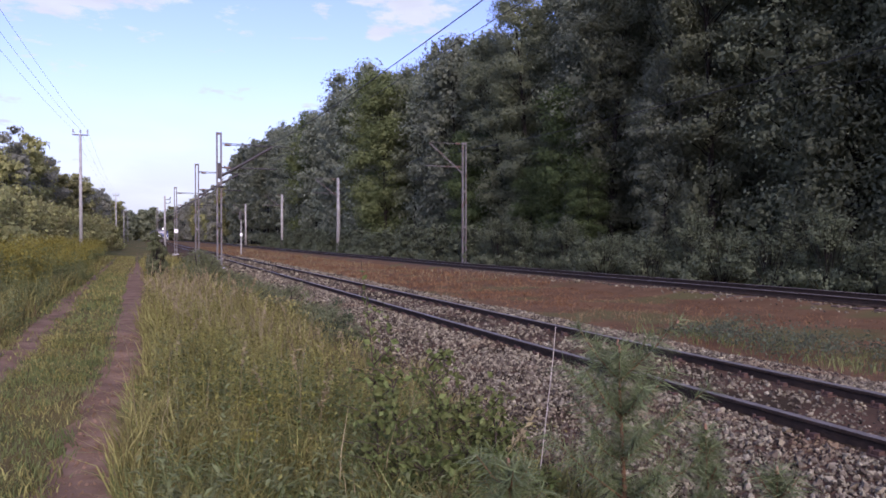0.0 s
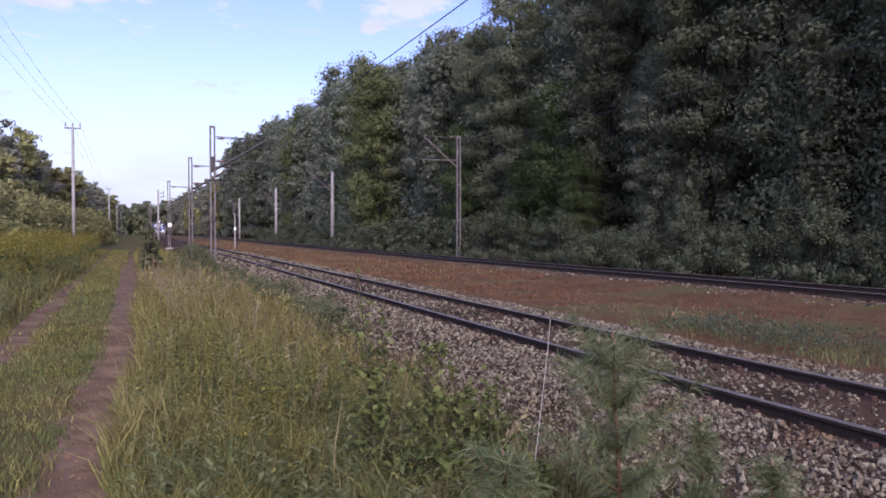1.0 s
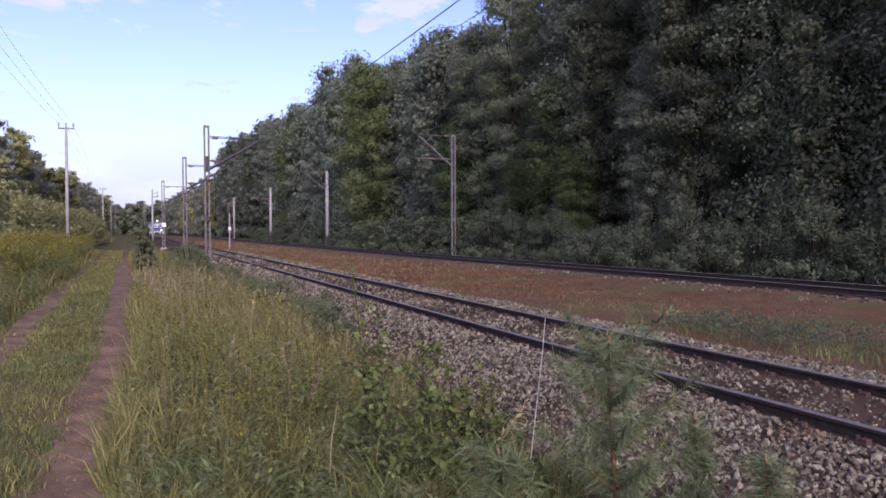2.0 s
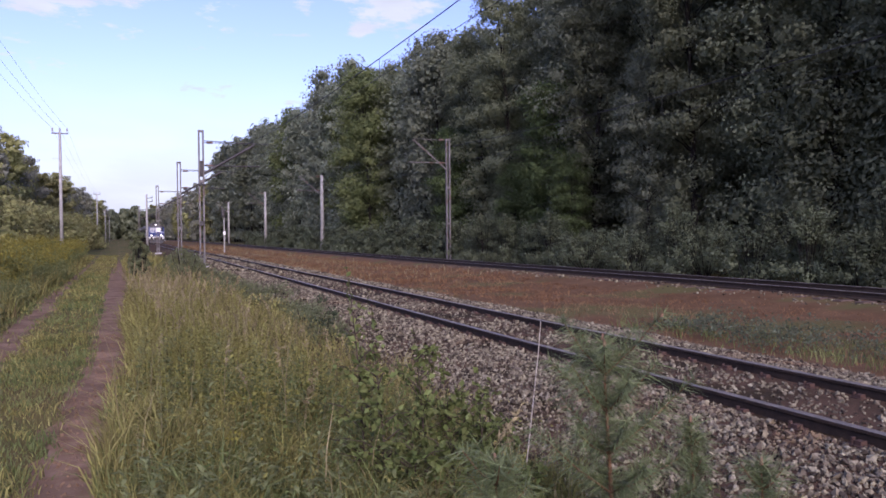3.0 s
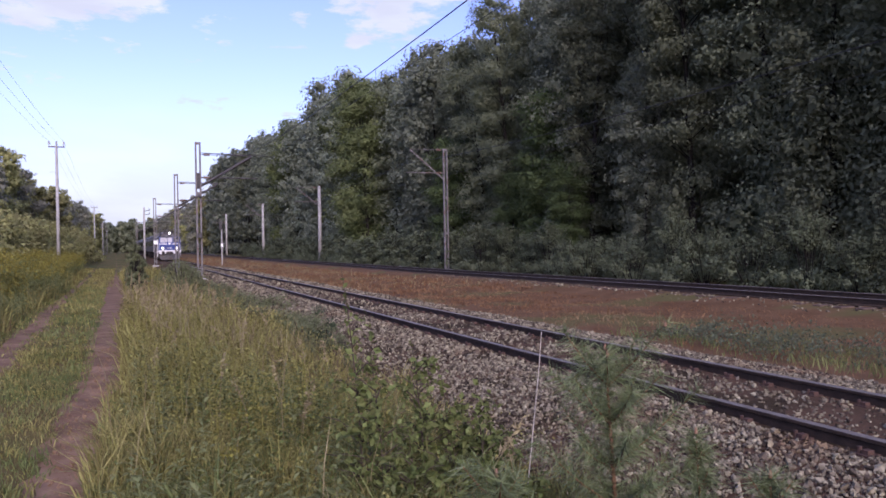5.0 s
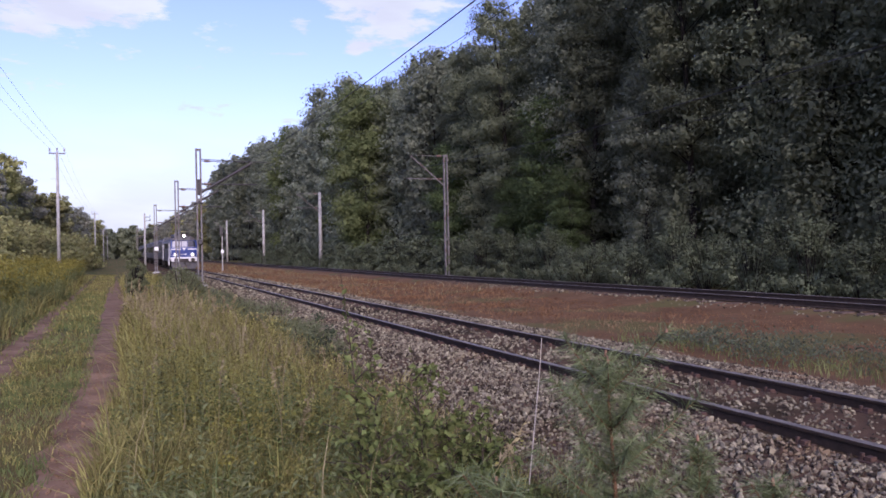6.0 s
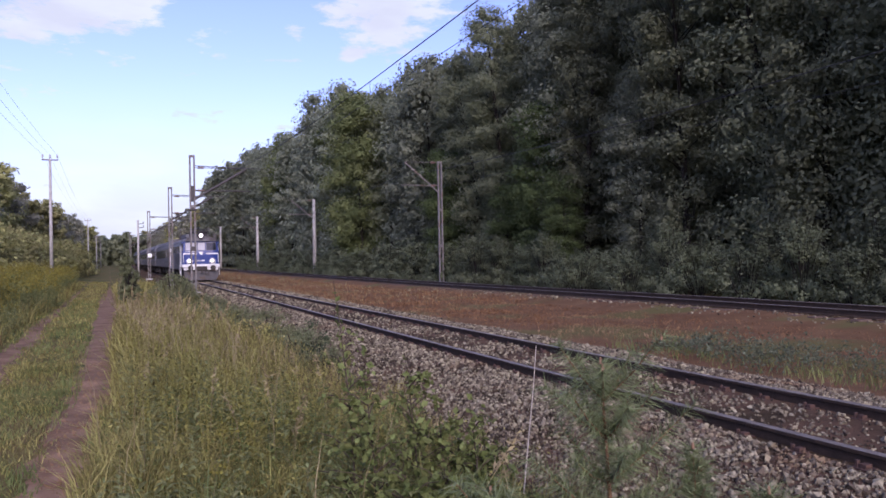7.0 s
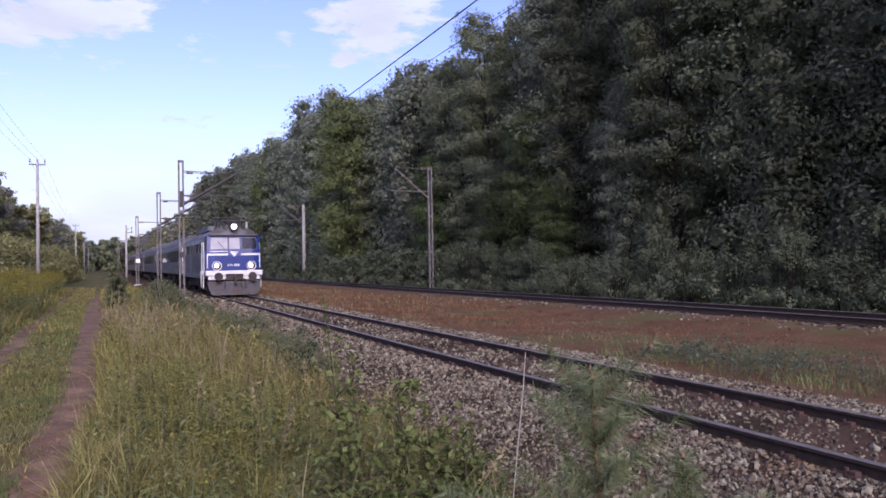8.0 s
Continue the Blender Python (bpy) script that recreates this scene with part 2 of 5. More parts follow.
    lamp=material("lit_headlamp", (0.8, 0.8, 0.8), (0.9, 0.9, 0.9), 3.0, 0.3, glow=(1.0, 0.98, 0.93, LAMP)),
    chrome=material("lamp_ring", (0.5, 0.5, 0.5), (0.65, 0.65, 0.65), 5.0, 0.3, metal=0.6),
)


# ---- mesh helpers ----
def tri_mesh(name, verts, tris, mats, index=None, smooth=False):
    verts, tris = np.asarray(verts, np.float32), np.asarray(tris, np.int32)
    me = bpy.data.meshes.new(name)
    me.vertices.add(len(verts))
    me.vertices.foreach_set("co", verts.ravel())
    me.loops.add(tris.size)
    me.loops.foreach_set("vertex_index", tris.ravel())
    me.polygons.add(len(tris))
    me.polygons.foreach_set("loop_start", np.arange(len(tris), dtype=np.int32) * 3)
    if index is not None:
        me.polygons.foreach_set("material_index", np.asarray(index, np.int32))
    me.polygons.foreach_set("use_smooth", np.full(len(tris), smooth))
    for m in mats if isinstance(mats, (list, tuple)) else [mats]:
        me.materials.append(m)
    me.update(calc_edges=True)
    return me


def bm_mesh(name, bm, mats, smooth=False):
    me = bpy.data.meshes.new(name)
    bm.normal_update()
    bm.to_mesh(me)
    bm.free()
    for m in mats if isinstance(mats, (list, tuple)) else [mats]:
        me.materials.append(m)
    if smooth:
        me.shade_smooth()
    return me


def part(name, bm, mat, parent, label="", smooth=False):
    ob = new(name, bm if isinstance(bm, bpy.types.Mesh) else bm_mesh(name, bm, mat, smooth))
    ob.parent = parent
    if label:
        ob["label"] = label
    return ob


def box(bm, cx, cy, cz, sx, sy, sz, bevel=0.0, m=None, mi=0):
    mat = (m or Matrix()) @ Matrix.Translation((cx, cy, cz)) @ Matrix.Diagonal((sx, sy, sz, 1))
    got = bmesh.ops.create_cube(bm, size=1, matrix=mat)
    faces = {f for v in got["verts"] for f in v.link_faces}
    for f in faces:
        f.material_index = mi
    if bevel:
        bmesh.ops.bevel(bm, geom=list({e for f in faces for e in f.edges}), offset=bevel, segments=1, affect="EDGES", profile=0.5)
    return bm


def rod(bm, a, b, r1, r2=None, seg=8):
    a, b = Vector(a), Vector(b)
    d = b - a
    m = Matrix.Translation((a + b) / 2) @ d.to_track_quat("Z", "Y").to_matrix().to_4x4()
    bmesh.ops.create_cone(bm, cap_ends=True, segments=seg, radius1=r1, radius2=r1 if r2 is None else r2, depth=d.length, matrix=m)
    return bm


def boxes(*args, bevel=0.0):
    bm = bmesh.new()
    for a in args:
        box(bm, *a, bevel=bevel)
    return bm


def rods(*args, seg=8):
    bm = bmesh.new()
    for a in args:
        rod(bm, *a, seg=seg)
    return bm


def sweep(points, profile, closed=True):
    """Vertices and triangles of a profile (x across, z up) swept along points."""
    pts = np.asarray(points, float)
    tan = np.gradient(pts, axis=0)
    tan /= np.linalg.norm(tan, axis=1)[:, None]
    side = np.cross(tan, (0, 0, 1))
    side /= np.linalg.norm(side, axis=1)[:, None]
    up = np.cross(side, tan)
    prof = np.asarray(profile, float)
    v = pts[:, None] + side[:, None] * prof[None, :, :1] + up[:, None] * prof[None, :, 1:]
    n, k = len(pts), len(prof)
    i, j = np.meshgrid(np.arange(n - 1), np.arange(k if closed else k - 1), indexing="ij")
    a, b = i * k + j, i * k + (j + 1) % k
    quads = np.stack([a, b, b + k, a + k], -1).reshape(-1, 4)
    return v.reshape(-1, 3), np.vstack([quads[:, [0, 1, 2]], quads[:, [0, 2, 3]]]), np.tile(j.ravel(), 2)


def smooth01(x, a, b):
    s = np.clip((np.asarray(x, float) - a) / (b - a), 0, 1)
    return s * s * (3 - 2 * s)


# ---- the plan: track lines run along +Y, rail tops near z = 0 ----
def near_x(d):
    d = np.asarray(d, float)
    return 6.10 + 0.90 * smooth01(d, 6, 58) + 0.10 * np.clip((d - 110) / 100, 0, None) ** 1.5


FAR_LIFT = 0.07


def near_z(d):
    return -0.10 * smooth01(d, 15, 50) + 0.25 * smooth01(d, 90, 200)


def far_x(d):
    d = np.asarray(d, float)
    return 17.05 + 0.95 * smooth01(d, 10, 60) - 0.9 * np.clip((d - 110) / 100, 0, None) ** 2


def ground_z(x, d):
    """Height of the ground: lane, verge, ballast shoulder, strip between the tracks, wood floor."""
    x, d = np.asarray(x, float), np.asarray(d, float)
    nx, fx = near_x(d) + 0 * x, far_x(d) + 0 * x
    z = np.interp(x, [-400, -30, -12, -5, -2.2, -1.0, 0.3, 2.4, 3.4], [2.0, 1.2, 0.9, 0.35, -0.04, -0.08, -0.10, -0.28, -0.42])
    r = x - nx
    on = np.interp(r, [-3.0, -1.8, -1.2, 1.2, 1.75, 2.6, 3.6], [-0.42, -0.17, -0.125, -0.125, -0.16, -0.29, -0.30])
    z = np.where(r > -3.0, on, np.minimum(z, np.where(r > -4.5, -0.20 - 0.22 * np.clip((r + 4.5) / 1.75, 0, 1), z)))
    q = x - fx
    far = np.interp(q, [-3.0, -1.7, -1.2, 1.2, 1.9, 2.8, 6.0, 60.0, 400.0], [-0.34, -0.22, -0.13, -0.13, -0.18, -0.30, -0.2, 0.6, 2.0])
    z = np.where(q > -3.0, far, z)
    bump = 0.03 * np.sin(x * 1.9 + 0.7 * np.sin(d * 0.8)) * np.sin(d * 1.3 + x)
    return z + bump * (np.abs(r) > 2.0) + near_z(d)


def rut_x(d):
    """Middle line of the main wheel rut, which swings gently towards the track."""
    return np.interp(d, [-20, 5.7, 8.6, 10.4, 13, 18, 30, 60, 120], [-0.44, -0.34, -0.26, -0.17, -0.13, -0.08, -0.02, 0.10, 0.2])


def rut_open(d):
    """How open the wheel ruts are: worn bare near by, grown over further along the lane."""
    return 1 - 0.95 * smooth01(d, 34, 58)


# ---- ground ----
def build_ground():
    xs = np.concatenate([[-900, -400, -150, -60, -30], np.arange(-20, -2.4, 0.4), np.arange(-2.4, 0.4, 0.07), np.arange(0.4, 24, 0.35), [25, 27, 30, 35, 45, 60, 100, 200, 400, 900]])
    ds = np.concatenate([[-300, -100, -40, -20], np.arange(-12, 16, 0.16), np.arange(16, 60, 0.6), np.arange(60, 130, 2.5), np.arange(130, 420, 10), [450, 600, 900, 1400, 2200]])
    X, D = np.meshgrid(xs, ds, indexing="ij")
    Z = ground_z(X, D)
    v = np.stack([X, D, Z], -1).reshape(-1, 3)
    n, k = len(xs), len(ds)
    i, j = np.meshgrid(np.arange(n - 1), np.arange(k - 1), indexing="ij")
    a = (i * k + j).ravel()
    tris = np.vstack([np.stack([a, a + k, a + k + 1], -1), np.stack([a, a + k + 1, a + 1], -1)])
    c = v[tris].mean(1)
    r, q = c[:, 0] - near_x(c[:, 1]), c[:, 0] - far_x(c[:, 1])
    idx = np.zeros(len(tris), int)
    wob = 0.10 * np.sin(c[:, 1] * 0.9) + 0.06 * np.sin(c[:, 1] * 2.3)
    ragged = 0.05 * np.sin(c[:, 1] * 7.1 + c[:, 0] * 9) + 0.04 * np.sin(c[:, 1] * 3.7)
    rut_1 = np.abs(c[:, 0] - rut_x(c[:, 1]) + 0.2 * wob) < (0.27 + ragged + 0.004 * np.clip(c[:, 1] - 14, 0, 20)) * rut_open(c[:, 1] - 4)
    rut_2 = np.abs(c[:, 0] + 1.55 + 0.3 * wob) < (0.24 + 1.2 * ragged) * rut_open(c[:, 1] + 6)
    idx[rut_1 | rut_2] = 1
    idx[(r > -2.9 + wob) & (r < 2.3 + wob)] = 2
    idx[(r > 2.3 + wob) & (q < 2.6)] = 3
    me = tri_mesh("ground", v, tris, [M["soil"], M["rut"], M["bed"], M["red_soil"]], idx, True)
    tagged(new("ground", me), "grassy rail-side ground with a rutted sandy lane", "ground", kind="structure")


build_ground()


# ---- tracks ----
RAIL = [(-0.075, -0.172), (0.075, -0.172), (0.075, -0.158), (0.012, -0.135), (0.009, -0.045), (0.036, -0.034), (0.036, -0.008), (0.026, 0.0), (-0.026, 0.0), (-0.036, -0.008), (-0.036, -0.034), (-0.009, -0.045), (-0.012, -0.135), (-0.075, -0.158)]


def build_track(line, label, gaps, sink, lift=0.0):
    track = tagged(new("railway_track"), label, "railway track", "railway tracks")
    ds = np.concatenate([np.arange(-25, 80, 1.5), np.arange(80, 420, 6)])
    for side in (-0.7535, 0.7535):
        pts = np.stack([line(ds) + side, ds, near_z(ds) + lift], -1)
        v, t, j = sweep(pts, RAIL)
        part("rail", tri_mesh("rail", v, t, [M["rail_side"], M["rail_top"]], np.isin(j, (6, 7, 8)).astype(int)), None, track, "rusty steel rail with a worn bright head")
    me = bm_mesh("sleeper", box(bmesh.new(), 0, 0, 0, 2.5, 0.25, 0.14, 0.015), M["sleeper"])
    bm = bmesh.new()
    box(bm, 0, 0, 0.078, 0.30, 0.15, 0.02)
    for o in (-0.11, 0.11):
        box(bm, o * 0.8, -0.02, 0.10, 0.07, 0.06, 0.04)
        rod(bm, (o, 0.03, 0.08), (o, 0.03, 0.14), 0.018, seg=6)
    fast = bm_mesh("fastening", bm, M["iron"])
    for k, d in enumerate(np.arange(-3, 110, gaps)):
        z = float(near_z(d)) + lift - sink
        ob = part("sleeper", me, None, track)
        ob.location = (float(line(d)), d, z + 0.006 * math.sin(k * 2.7))
        if d < 40 and sink < 0.22:
            for s in (-0.7535, 0.7535):
                part("fastening", fast, None, ob).location = (s, 0, 0)
    return track


build_track(near_x, "single railway track on pale stone ballast", 0.6, 0.205)
build_track(far_x, "second railway track on rust-brown ballast beside the wood", 0.6, 0.262, FAR_LIFT)

ICO = np.array([(0, 0, -1), (0.724, -0.526, -0.447), (-0.276, -0.851, -0.447), (-0.894, 0, -0.447), (-0.276, 0.851, -0.447), (0.724, 0.526, -0.447),
                (0.276, -0.851, 0.447), (-0.724, -0.526, 0.447), (-0.724, 0.526, 0.447), (0.276, 0.851, 0.447), (0.894, 0, 0.447), (0, 0, 1)])
ICO_T = np.array([(0, 2, 1), (1, 5, 0), (0, 3, 2), (0, 4, 3), (0, 5, 4), (1, 10, 5), (2, 6, 1), (3, 7, 2), (4, 8, 3), (5, 9, 4),
                  (1, 6, 10), (2, 7, 6), (3, 8, 7), (4, 9, 8), (5, 10, 9), (6, 11, 10), (7, 11, 6), (8, 11, 7), (9, 11, 8), (10, 11, 9)])
rng = np.random.default_rng(7)


def turns(n):
    """n random rotation matrices."""
    q = rng.normal(size=(n, 4))
    q /= np.linalg.norm(q, axis=1)[:, None]
    w, x, y, z = q.T
    return np.stack([1 - 2 * (y * y + z * z), 2 * (x * y - z * w), 2 * (x * z + y * w), 2 * (x * y + z * w), 1 - 2 * (x * x + z * z), 2 * (y * z - x * w),
                     2 * (x * z - y * w), 2 * (y * z + x * w), 1 - 2 * (x * x + y * y)], -1).reshape(-1, 3, 3)


OCT = np.array([(1, 0, 0), (0, 1, 0), (-1, 0, 0), (0, -1, 0), (0, 0, 1), (0, 0, -1)], float)
OCT_T = np.array([(0, 1, 4), (1, 2, 4), (2, 3, 4), (3, 0, 4), (1, 0, 5), (2, 1, 5), (3, 2, 5), (0, 3, 5)])


def stones(cx, cy, cz, size, fine=True):
    n, ball, tri = len(cx), ICO if fine else OCT, ICO_T if fine else OCT_T
    v = ball[None] * (1 + 0.25 * rng.normal(size=(n, len(ball), 1)).clip(-1.4, 1.4))
    v = v * rng.uniform(0.5, 1.2, (n, 1, 3))
    v = np.einsum("nij,nkj->nki", turns(n), v) * size[:, None, None]
    v = v + np.stack([cx, cy, cz], -1)[:, None]
    t = tri[None] + len(ball) * np.arange(n)[:, None, None]
    return v.reshape(-1, 3), t.reshape(-1, 3)


def build_ballast():
    out_v, out_t, base = [], [], 0
    for line, lo, hi, d0, d1, dens, s in ((near_x, -3.15, 2.5, 2.5, 10, 760, 0.021), (near_x, -3.0, 2.5, -10, 2.5, 90, 0.028), (near_x, -3.1, 2.5, 10, 20, 320, 0.026), (near_x, -3.0, 2.5, 20, 34, 150, 0.035), (near_x, -2.8, 2.5, 34, 75, 45, 0.055), (far_x, -1.9, 1.5, 8, 40, 30, 0.035)):
        n = int((hi - lo) * (d1 - d0) * dens)
        d = rng.uniform(d0, d1, n)
        r = rng.uniform(lo, hi, n)
        edge = (r < lo + 0.7) & (rng.random(n) < (lo + 0.7 - r) / 0.7 * 0.9)
        dirt = (np.abs(r) < 0.66) & (np.sin(d * 1.1 + 2 * np.sin(d * 0.37)) + 0.6 * np.sin(d * 2.9) > -0.85) & (rng.random(n) < 0.76)
        rail = np.abs(np.abs(r) - 0.7535) < 0.09
        keep = ~(edge | dirt | rail)
        d, r = d[keep], r[keep]
        x = line(d) + r
        size = s * rng.lognormal(0, 0.3, len(d)).clip(0.5, 1.9)
        v, t = stones(x, d, ground_z(x, d) + size * 0.3, size, False)
        out_v.append(v)
        out_t.append(t + base)
        base += len(v)
    ob = tagged(new("ballast_stones", tri_mesh("ballast_stones", np.vstack(out_v), np.vstack(out_t), M["stone"])), "loose pale grey and brown ballast stones along the tracks", "ballast", kind="stuff")
    # stones of the shoulder that lie nearest
    meshes = []
    for k in range(8):
        v, t = stones(np.zeros(1), np.zeros(1), np.zeros(1), np.ones(1))
        meshes.append(tri_mesh("stone", v, t, M["stone_piece"]))
    for k in range(300):
        d = float(rng.uniform(3.0, 8.5))
        x = float(near_x(d)) + float(rng.uniform(-2.4, -0.9))
        s = float(rng.uniform(0.018, 0.033))
        o = part("stone", meshes[k % 8], None, ob)
        o.location, o.scale = (x, d, float(ground_z(x, d)) + 0.4 * s), (s, s, s)
        o.rotation_euler = (0, 0, float(rng.uniform(0, 6.28)))


build_ballast()


# ---- masts, poles and wires ----
def steel_mast(x, d, h, label):
    """Two channel legs with batten plates, a cantilever arm towards the track."""
    base = float(ground_z(x, d))
    mast = tagged(new("catenary_mast"), label, "catenary mast", "catenary masts")
    mast.location = (x, d, base)
    for s in (-1, 1):
        bm = bmesh.new()
        box(bm, s * 0.115, 0, h / 2, 0.085, 0.16, h, 0.01)
        for f in (-1, 1):
            box(bm, s * 0.095, f * 0.07, h / 2, 0.05, 0.018, h - 0.02)
        part("leg", bm, M["steel"], mast)
    for z in (0.6, 2.6, 5.0, h - 0.08):
        if z < h:
            part("batten_plate", boxes((0, -0.085, z, 0.22, 0.014, 0.14), bevel=0.003), M["steel"], mast)
    part("footing", boxes((0, 0, 0.0, 0.7, 0.7, 0.35), bevel=0.03), M["concrete"], mast, "grey concrete footing")
    return mast


def cantilever(mast, reach, side, z_strut, z_tube, z_mess, steel=True):
    arm = part("cantilever", rods(((side * 0.1, 0, z_strut), (side * reach, 0, z_mess), 0.075 if steel else 0.055), ((side * 0.1, 0, z_mess + 0.05), (side * (reach - 0.1), 0, z_mess + 0.05), 0.018), ((side * 0.1, 0, z_tube), (side * (reach + 0.3), 0, z_tube), 0.035)), M["dark_steel" if steel else "steel"], mast, "tubular steel cantilever arm")
    for z in (z_mess + 0.05, z_tube):
        part("insulator", rods(((side * 0.3, 0, z), (side * 0.66, 0, z), 0.05), *[((side * (0.35 + 0.07 * k), 0, z), (side * (0.38 + 0.07 * k), 0, z), 0.08) for k in range(4)], seg=10), M["porcelain"], arm)
    return arm


MASTS = ((4.45, 45.5, 7.9), (4.45, 62.5, 7.7), (4.15, 90.5, 7.6), (3.7, 150.0, 7.4))


def build_near_masts():
    for k, (x, d, h) in enumerate(MASTS):
        mast = steel_mast(x, d, h, "tall grey two-legged steel catenary mast beside the track")
        reach = float(near_x(d)) - x
        part("tie_rod", rods(((0.1, 0, h - 0.6), (reach + 1.6, 0, h - 0.7), 0.022)), M["dark_steel"], mast)
        cantilever(mast, reach + 0.55, 1, h - 2.5, h - 2.0, h - 0.75)
        if k == 0:
            part("clamp_box", boxes((0, -0.14, h - 2.2, 0.16, 0.12, 0.9), (0, -0.13, h - 3.1, 0.5, 0.12, 0.1), bevel=0.02), M["dark_steel"], mast, "dark steel tensioning box")
            part("marker_box", boxes((0, -0.14, 2.6, 0.24, 0.14, 0.26), bevel=0.02), M["dark_steel"], mast)
        if k == 2:
            part("sign_board", boxes((0.05, -0.16, 2.7, 0.42, 0.03, 0.42), bevel=0.008), M["white_sign"], mast, "square white enamel sign board")


build_near_masts()


def concrete_pole(x, d, h, label, name="catenary_pole", group="concrete catenary poles", r=0.24):
    base = float(ground_z(x, d))
    pole = tagged(new(name), label, "pole", group)
    pole.location = (x, d, base)
    bm = rod(bmesh.new(), (0, 0, 0), (0, 0, h), r, r * 0.63, 14)
    part("shaft", bm, M["concrete"], pole, smooth=True)
    part("cap", rods(((0, 0, h), (0, 0, h + 0.05), r * 0.66, r * 0.4), seg=14), M["concrete"], pole)
    return pole


def build_far_masts():
    for k, (d, h) in enumerate(((47.6, 8.3), (82.8, 8.4), (117.8, 8.4), (158.0, 8.4), (6.0, 8.3))):
        x = float(far_x(d)) + 2.75
        if k in (0, 4):
            mast = steel_mast(x, d, h, "pale grey steel catenary mast standing in bushes")
        else:
            mast = concrete_pole(x, d, h, "white spun concrete catenary pole beside the far track")
        cantilever(mast, 2.5, -1, h - 2.1, h - 1.65, h - 0.15, False)


build_far_masts()


def build_line_pole():
    pole = concrete_pole(3.75, 112.0, 7.7, "slim grey line pole with short side brackets", "line_pole", "line poles", 0.17)
    for z in (7.2, 6.7, 5.9):
        part("bracket", rods(((0, 0, z), (0.75, 0, z + 0.1), 0.04), ((0.7, 0, z + 0.1), (0.7, 0, z + 0.35), 0.05)), M["dark_steel"], pole)


build_line_pole()


def wire(points, r, parent, name="wire"):
    v, t, j = sweep(points, [(r * math.cos(a), r * math.sin(a)) for a in np.arange(5) * 2 * math.pi / 5])
    return part(name, tri_mesh(name, v, t, M["wire"], smooth=True), None, parent)


def build_catenary(line, marks, z_contact, z_mess, label):
    """Contact wire, sagging messenger wire and droppers over one track."""
    cat = tagged(new("overhead_line"), label, "overhead line", "overhead lines")
    ds = np.arange(-40, 200, 4.0)
    wire(np.stack([line(ds), ds, z_contact + 0 * ds], -1), 0.0065, cat, "contact_wire")
    pts = []
    for a, b in zip(marks, marks[1:]):
        for s in np.linspace(0, 1, 13)[:-1]:
            d = a + (b - a) * s
            sag = 4 * s * (1 - s) * 0.75 * min(1, (b - a) / 55)
            pts.append((float(line(d)), d, z_mess - sag))
    wire(pts, 0.013, cat, "messenger_wire")
    for x, d, z in pts[::3]:
        if z - z_contact > 0.1 and d > 5:
            part("dropper", rods(((x, d, z_contact), (x, d, z), 0.006), seg=4), M["wire"], cat)


build_catenary(near_x, (-60, -8, 45.5, 62.5, 90.5, 150, 200), 5.55, 6.75, "copper contact and messenger wires above the near track")
build_catenary(far_x, (-40, -6, 48.5, 82.8, 117.8, 158, 200), 5.5, 6.9, "copper contact and messenger wires above the far track")


def build_telegraph():
    spots = ((-3.1, 51.9, 8.1), (-2.7, 125.0, 8.1), (-2.6, 200.0, 8.0), (-2.4, 280.0, 8.0), (-4.2, -22.0, 8.2))
    tops = []
    for x, d, h in spots:
        pole = concrete_pole(x, d, h - float(ground_z(x, d)) - 0.25, "slim pale concrete power pole with three insulators", "power_pole", "power poles", 0.115)
        z0 = pole.location.z
        hh = h - 0.25 - z0
        part("crossarm", boxes((0, 0, hh - 0.05, 0.9, 0.07, 0.07), bevel=0.01), M["steel"], pole)
        for o in (-0.40, 0.0, 0.40):
            pin = part("insulator", rods(((o, 0, hh - 0.05), (o, 0, hh + 0.12), 0.02), ((o, 0, hh + 0.1), (o, 0, hh + 0.28), 0.055, 0.04)), M["concrete"], pole)
        tops.append((x, d, h + 0.02))
    tops.sort(key=lambda p: p[1])
    line = tagged(new("power_line"), "three thin overhead power wires along the lane", "power line")
    for o in (-0.40, 0.0, 0.40):
        pts = []
        for a, b in zip(tops, tops[1:]):
            for s in np.linspace(0, 1, 17)[:-1]:
                pts.append((a[0] + (b[0] - a[0]) * s + o, a[1] + (b[1] - a[1]) * s, a[2] + (b[2] - a[2]) * s - 4 * s * (1 - s) * 0.9))
        wire(pts, 0.0045, line)


build_telegraph()


def build_signal():
    x, d = 10.7, 86.0
    sig = tagged(new("signal_post"), "slim grey signal post with a dark lamp head and white plate", "railway signal")
    sig.location = (x, d, float(ground_z(x, d)))
    part("post", rods(((0, 0, 0), (0, 0, 4.7), 0.075, 0.06), seg=12), M["concrete"], sig)
    part("lamp_head", boxes((-0.12, -0.1, 4.4, 0.30, 0.22, 0.8), (-0.12, -0.12, 3.95, 0.4, 0.2, 0.1), bevel=0.03), M["dark_steel"], sig, "dark signal lamp head")
    part("ladder", rods(((0.22, 0, 0.3), (0.22, 0, 4.4), 0.02), ((0.4, 0, 0.3), (0.4, 0, 4.4), 0.02), *[((0.22, 0, z), (0.4, 0, z), 0.012) for z in np.arange(0.5, 4.4, 0.3)], seg=6), M["dark_steel"], sig)
    part("plate", boxes((0, -0.12, 2.2, 0.26, 0.03, 0.34), bevel=0.005), M["white_sign"], sig, "white number plate on the signal post")


build_signal()


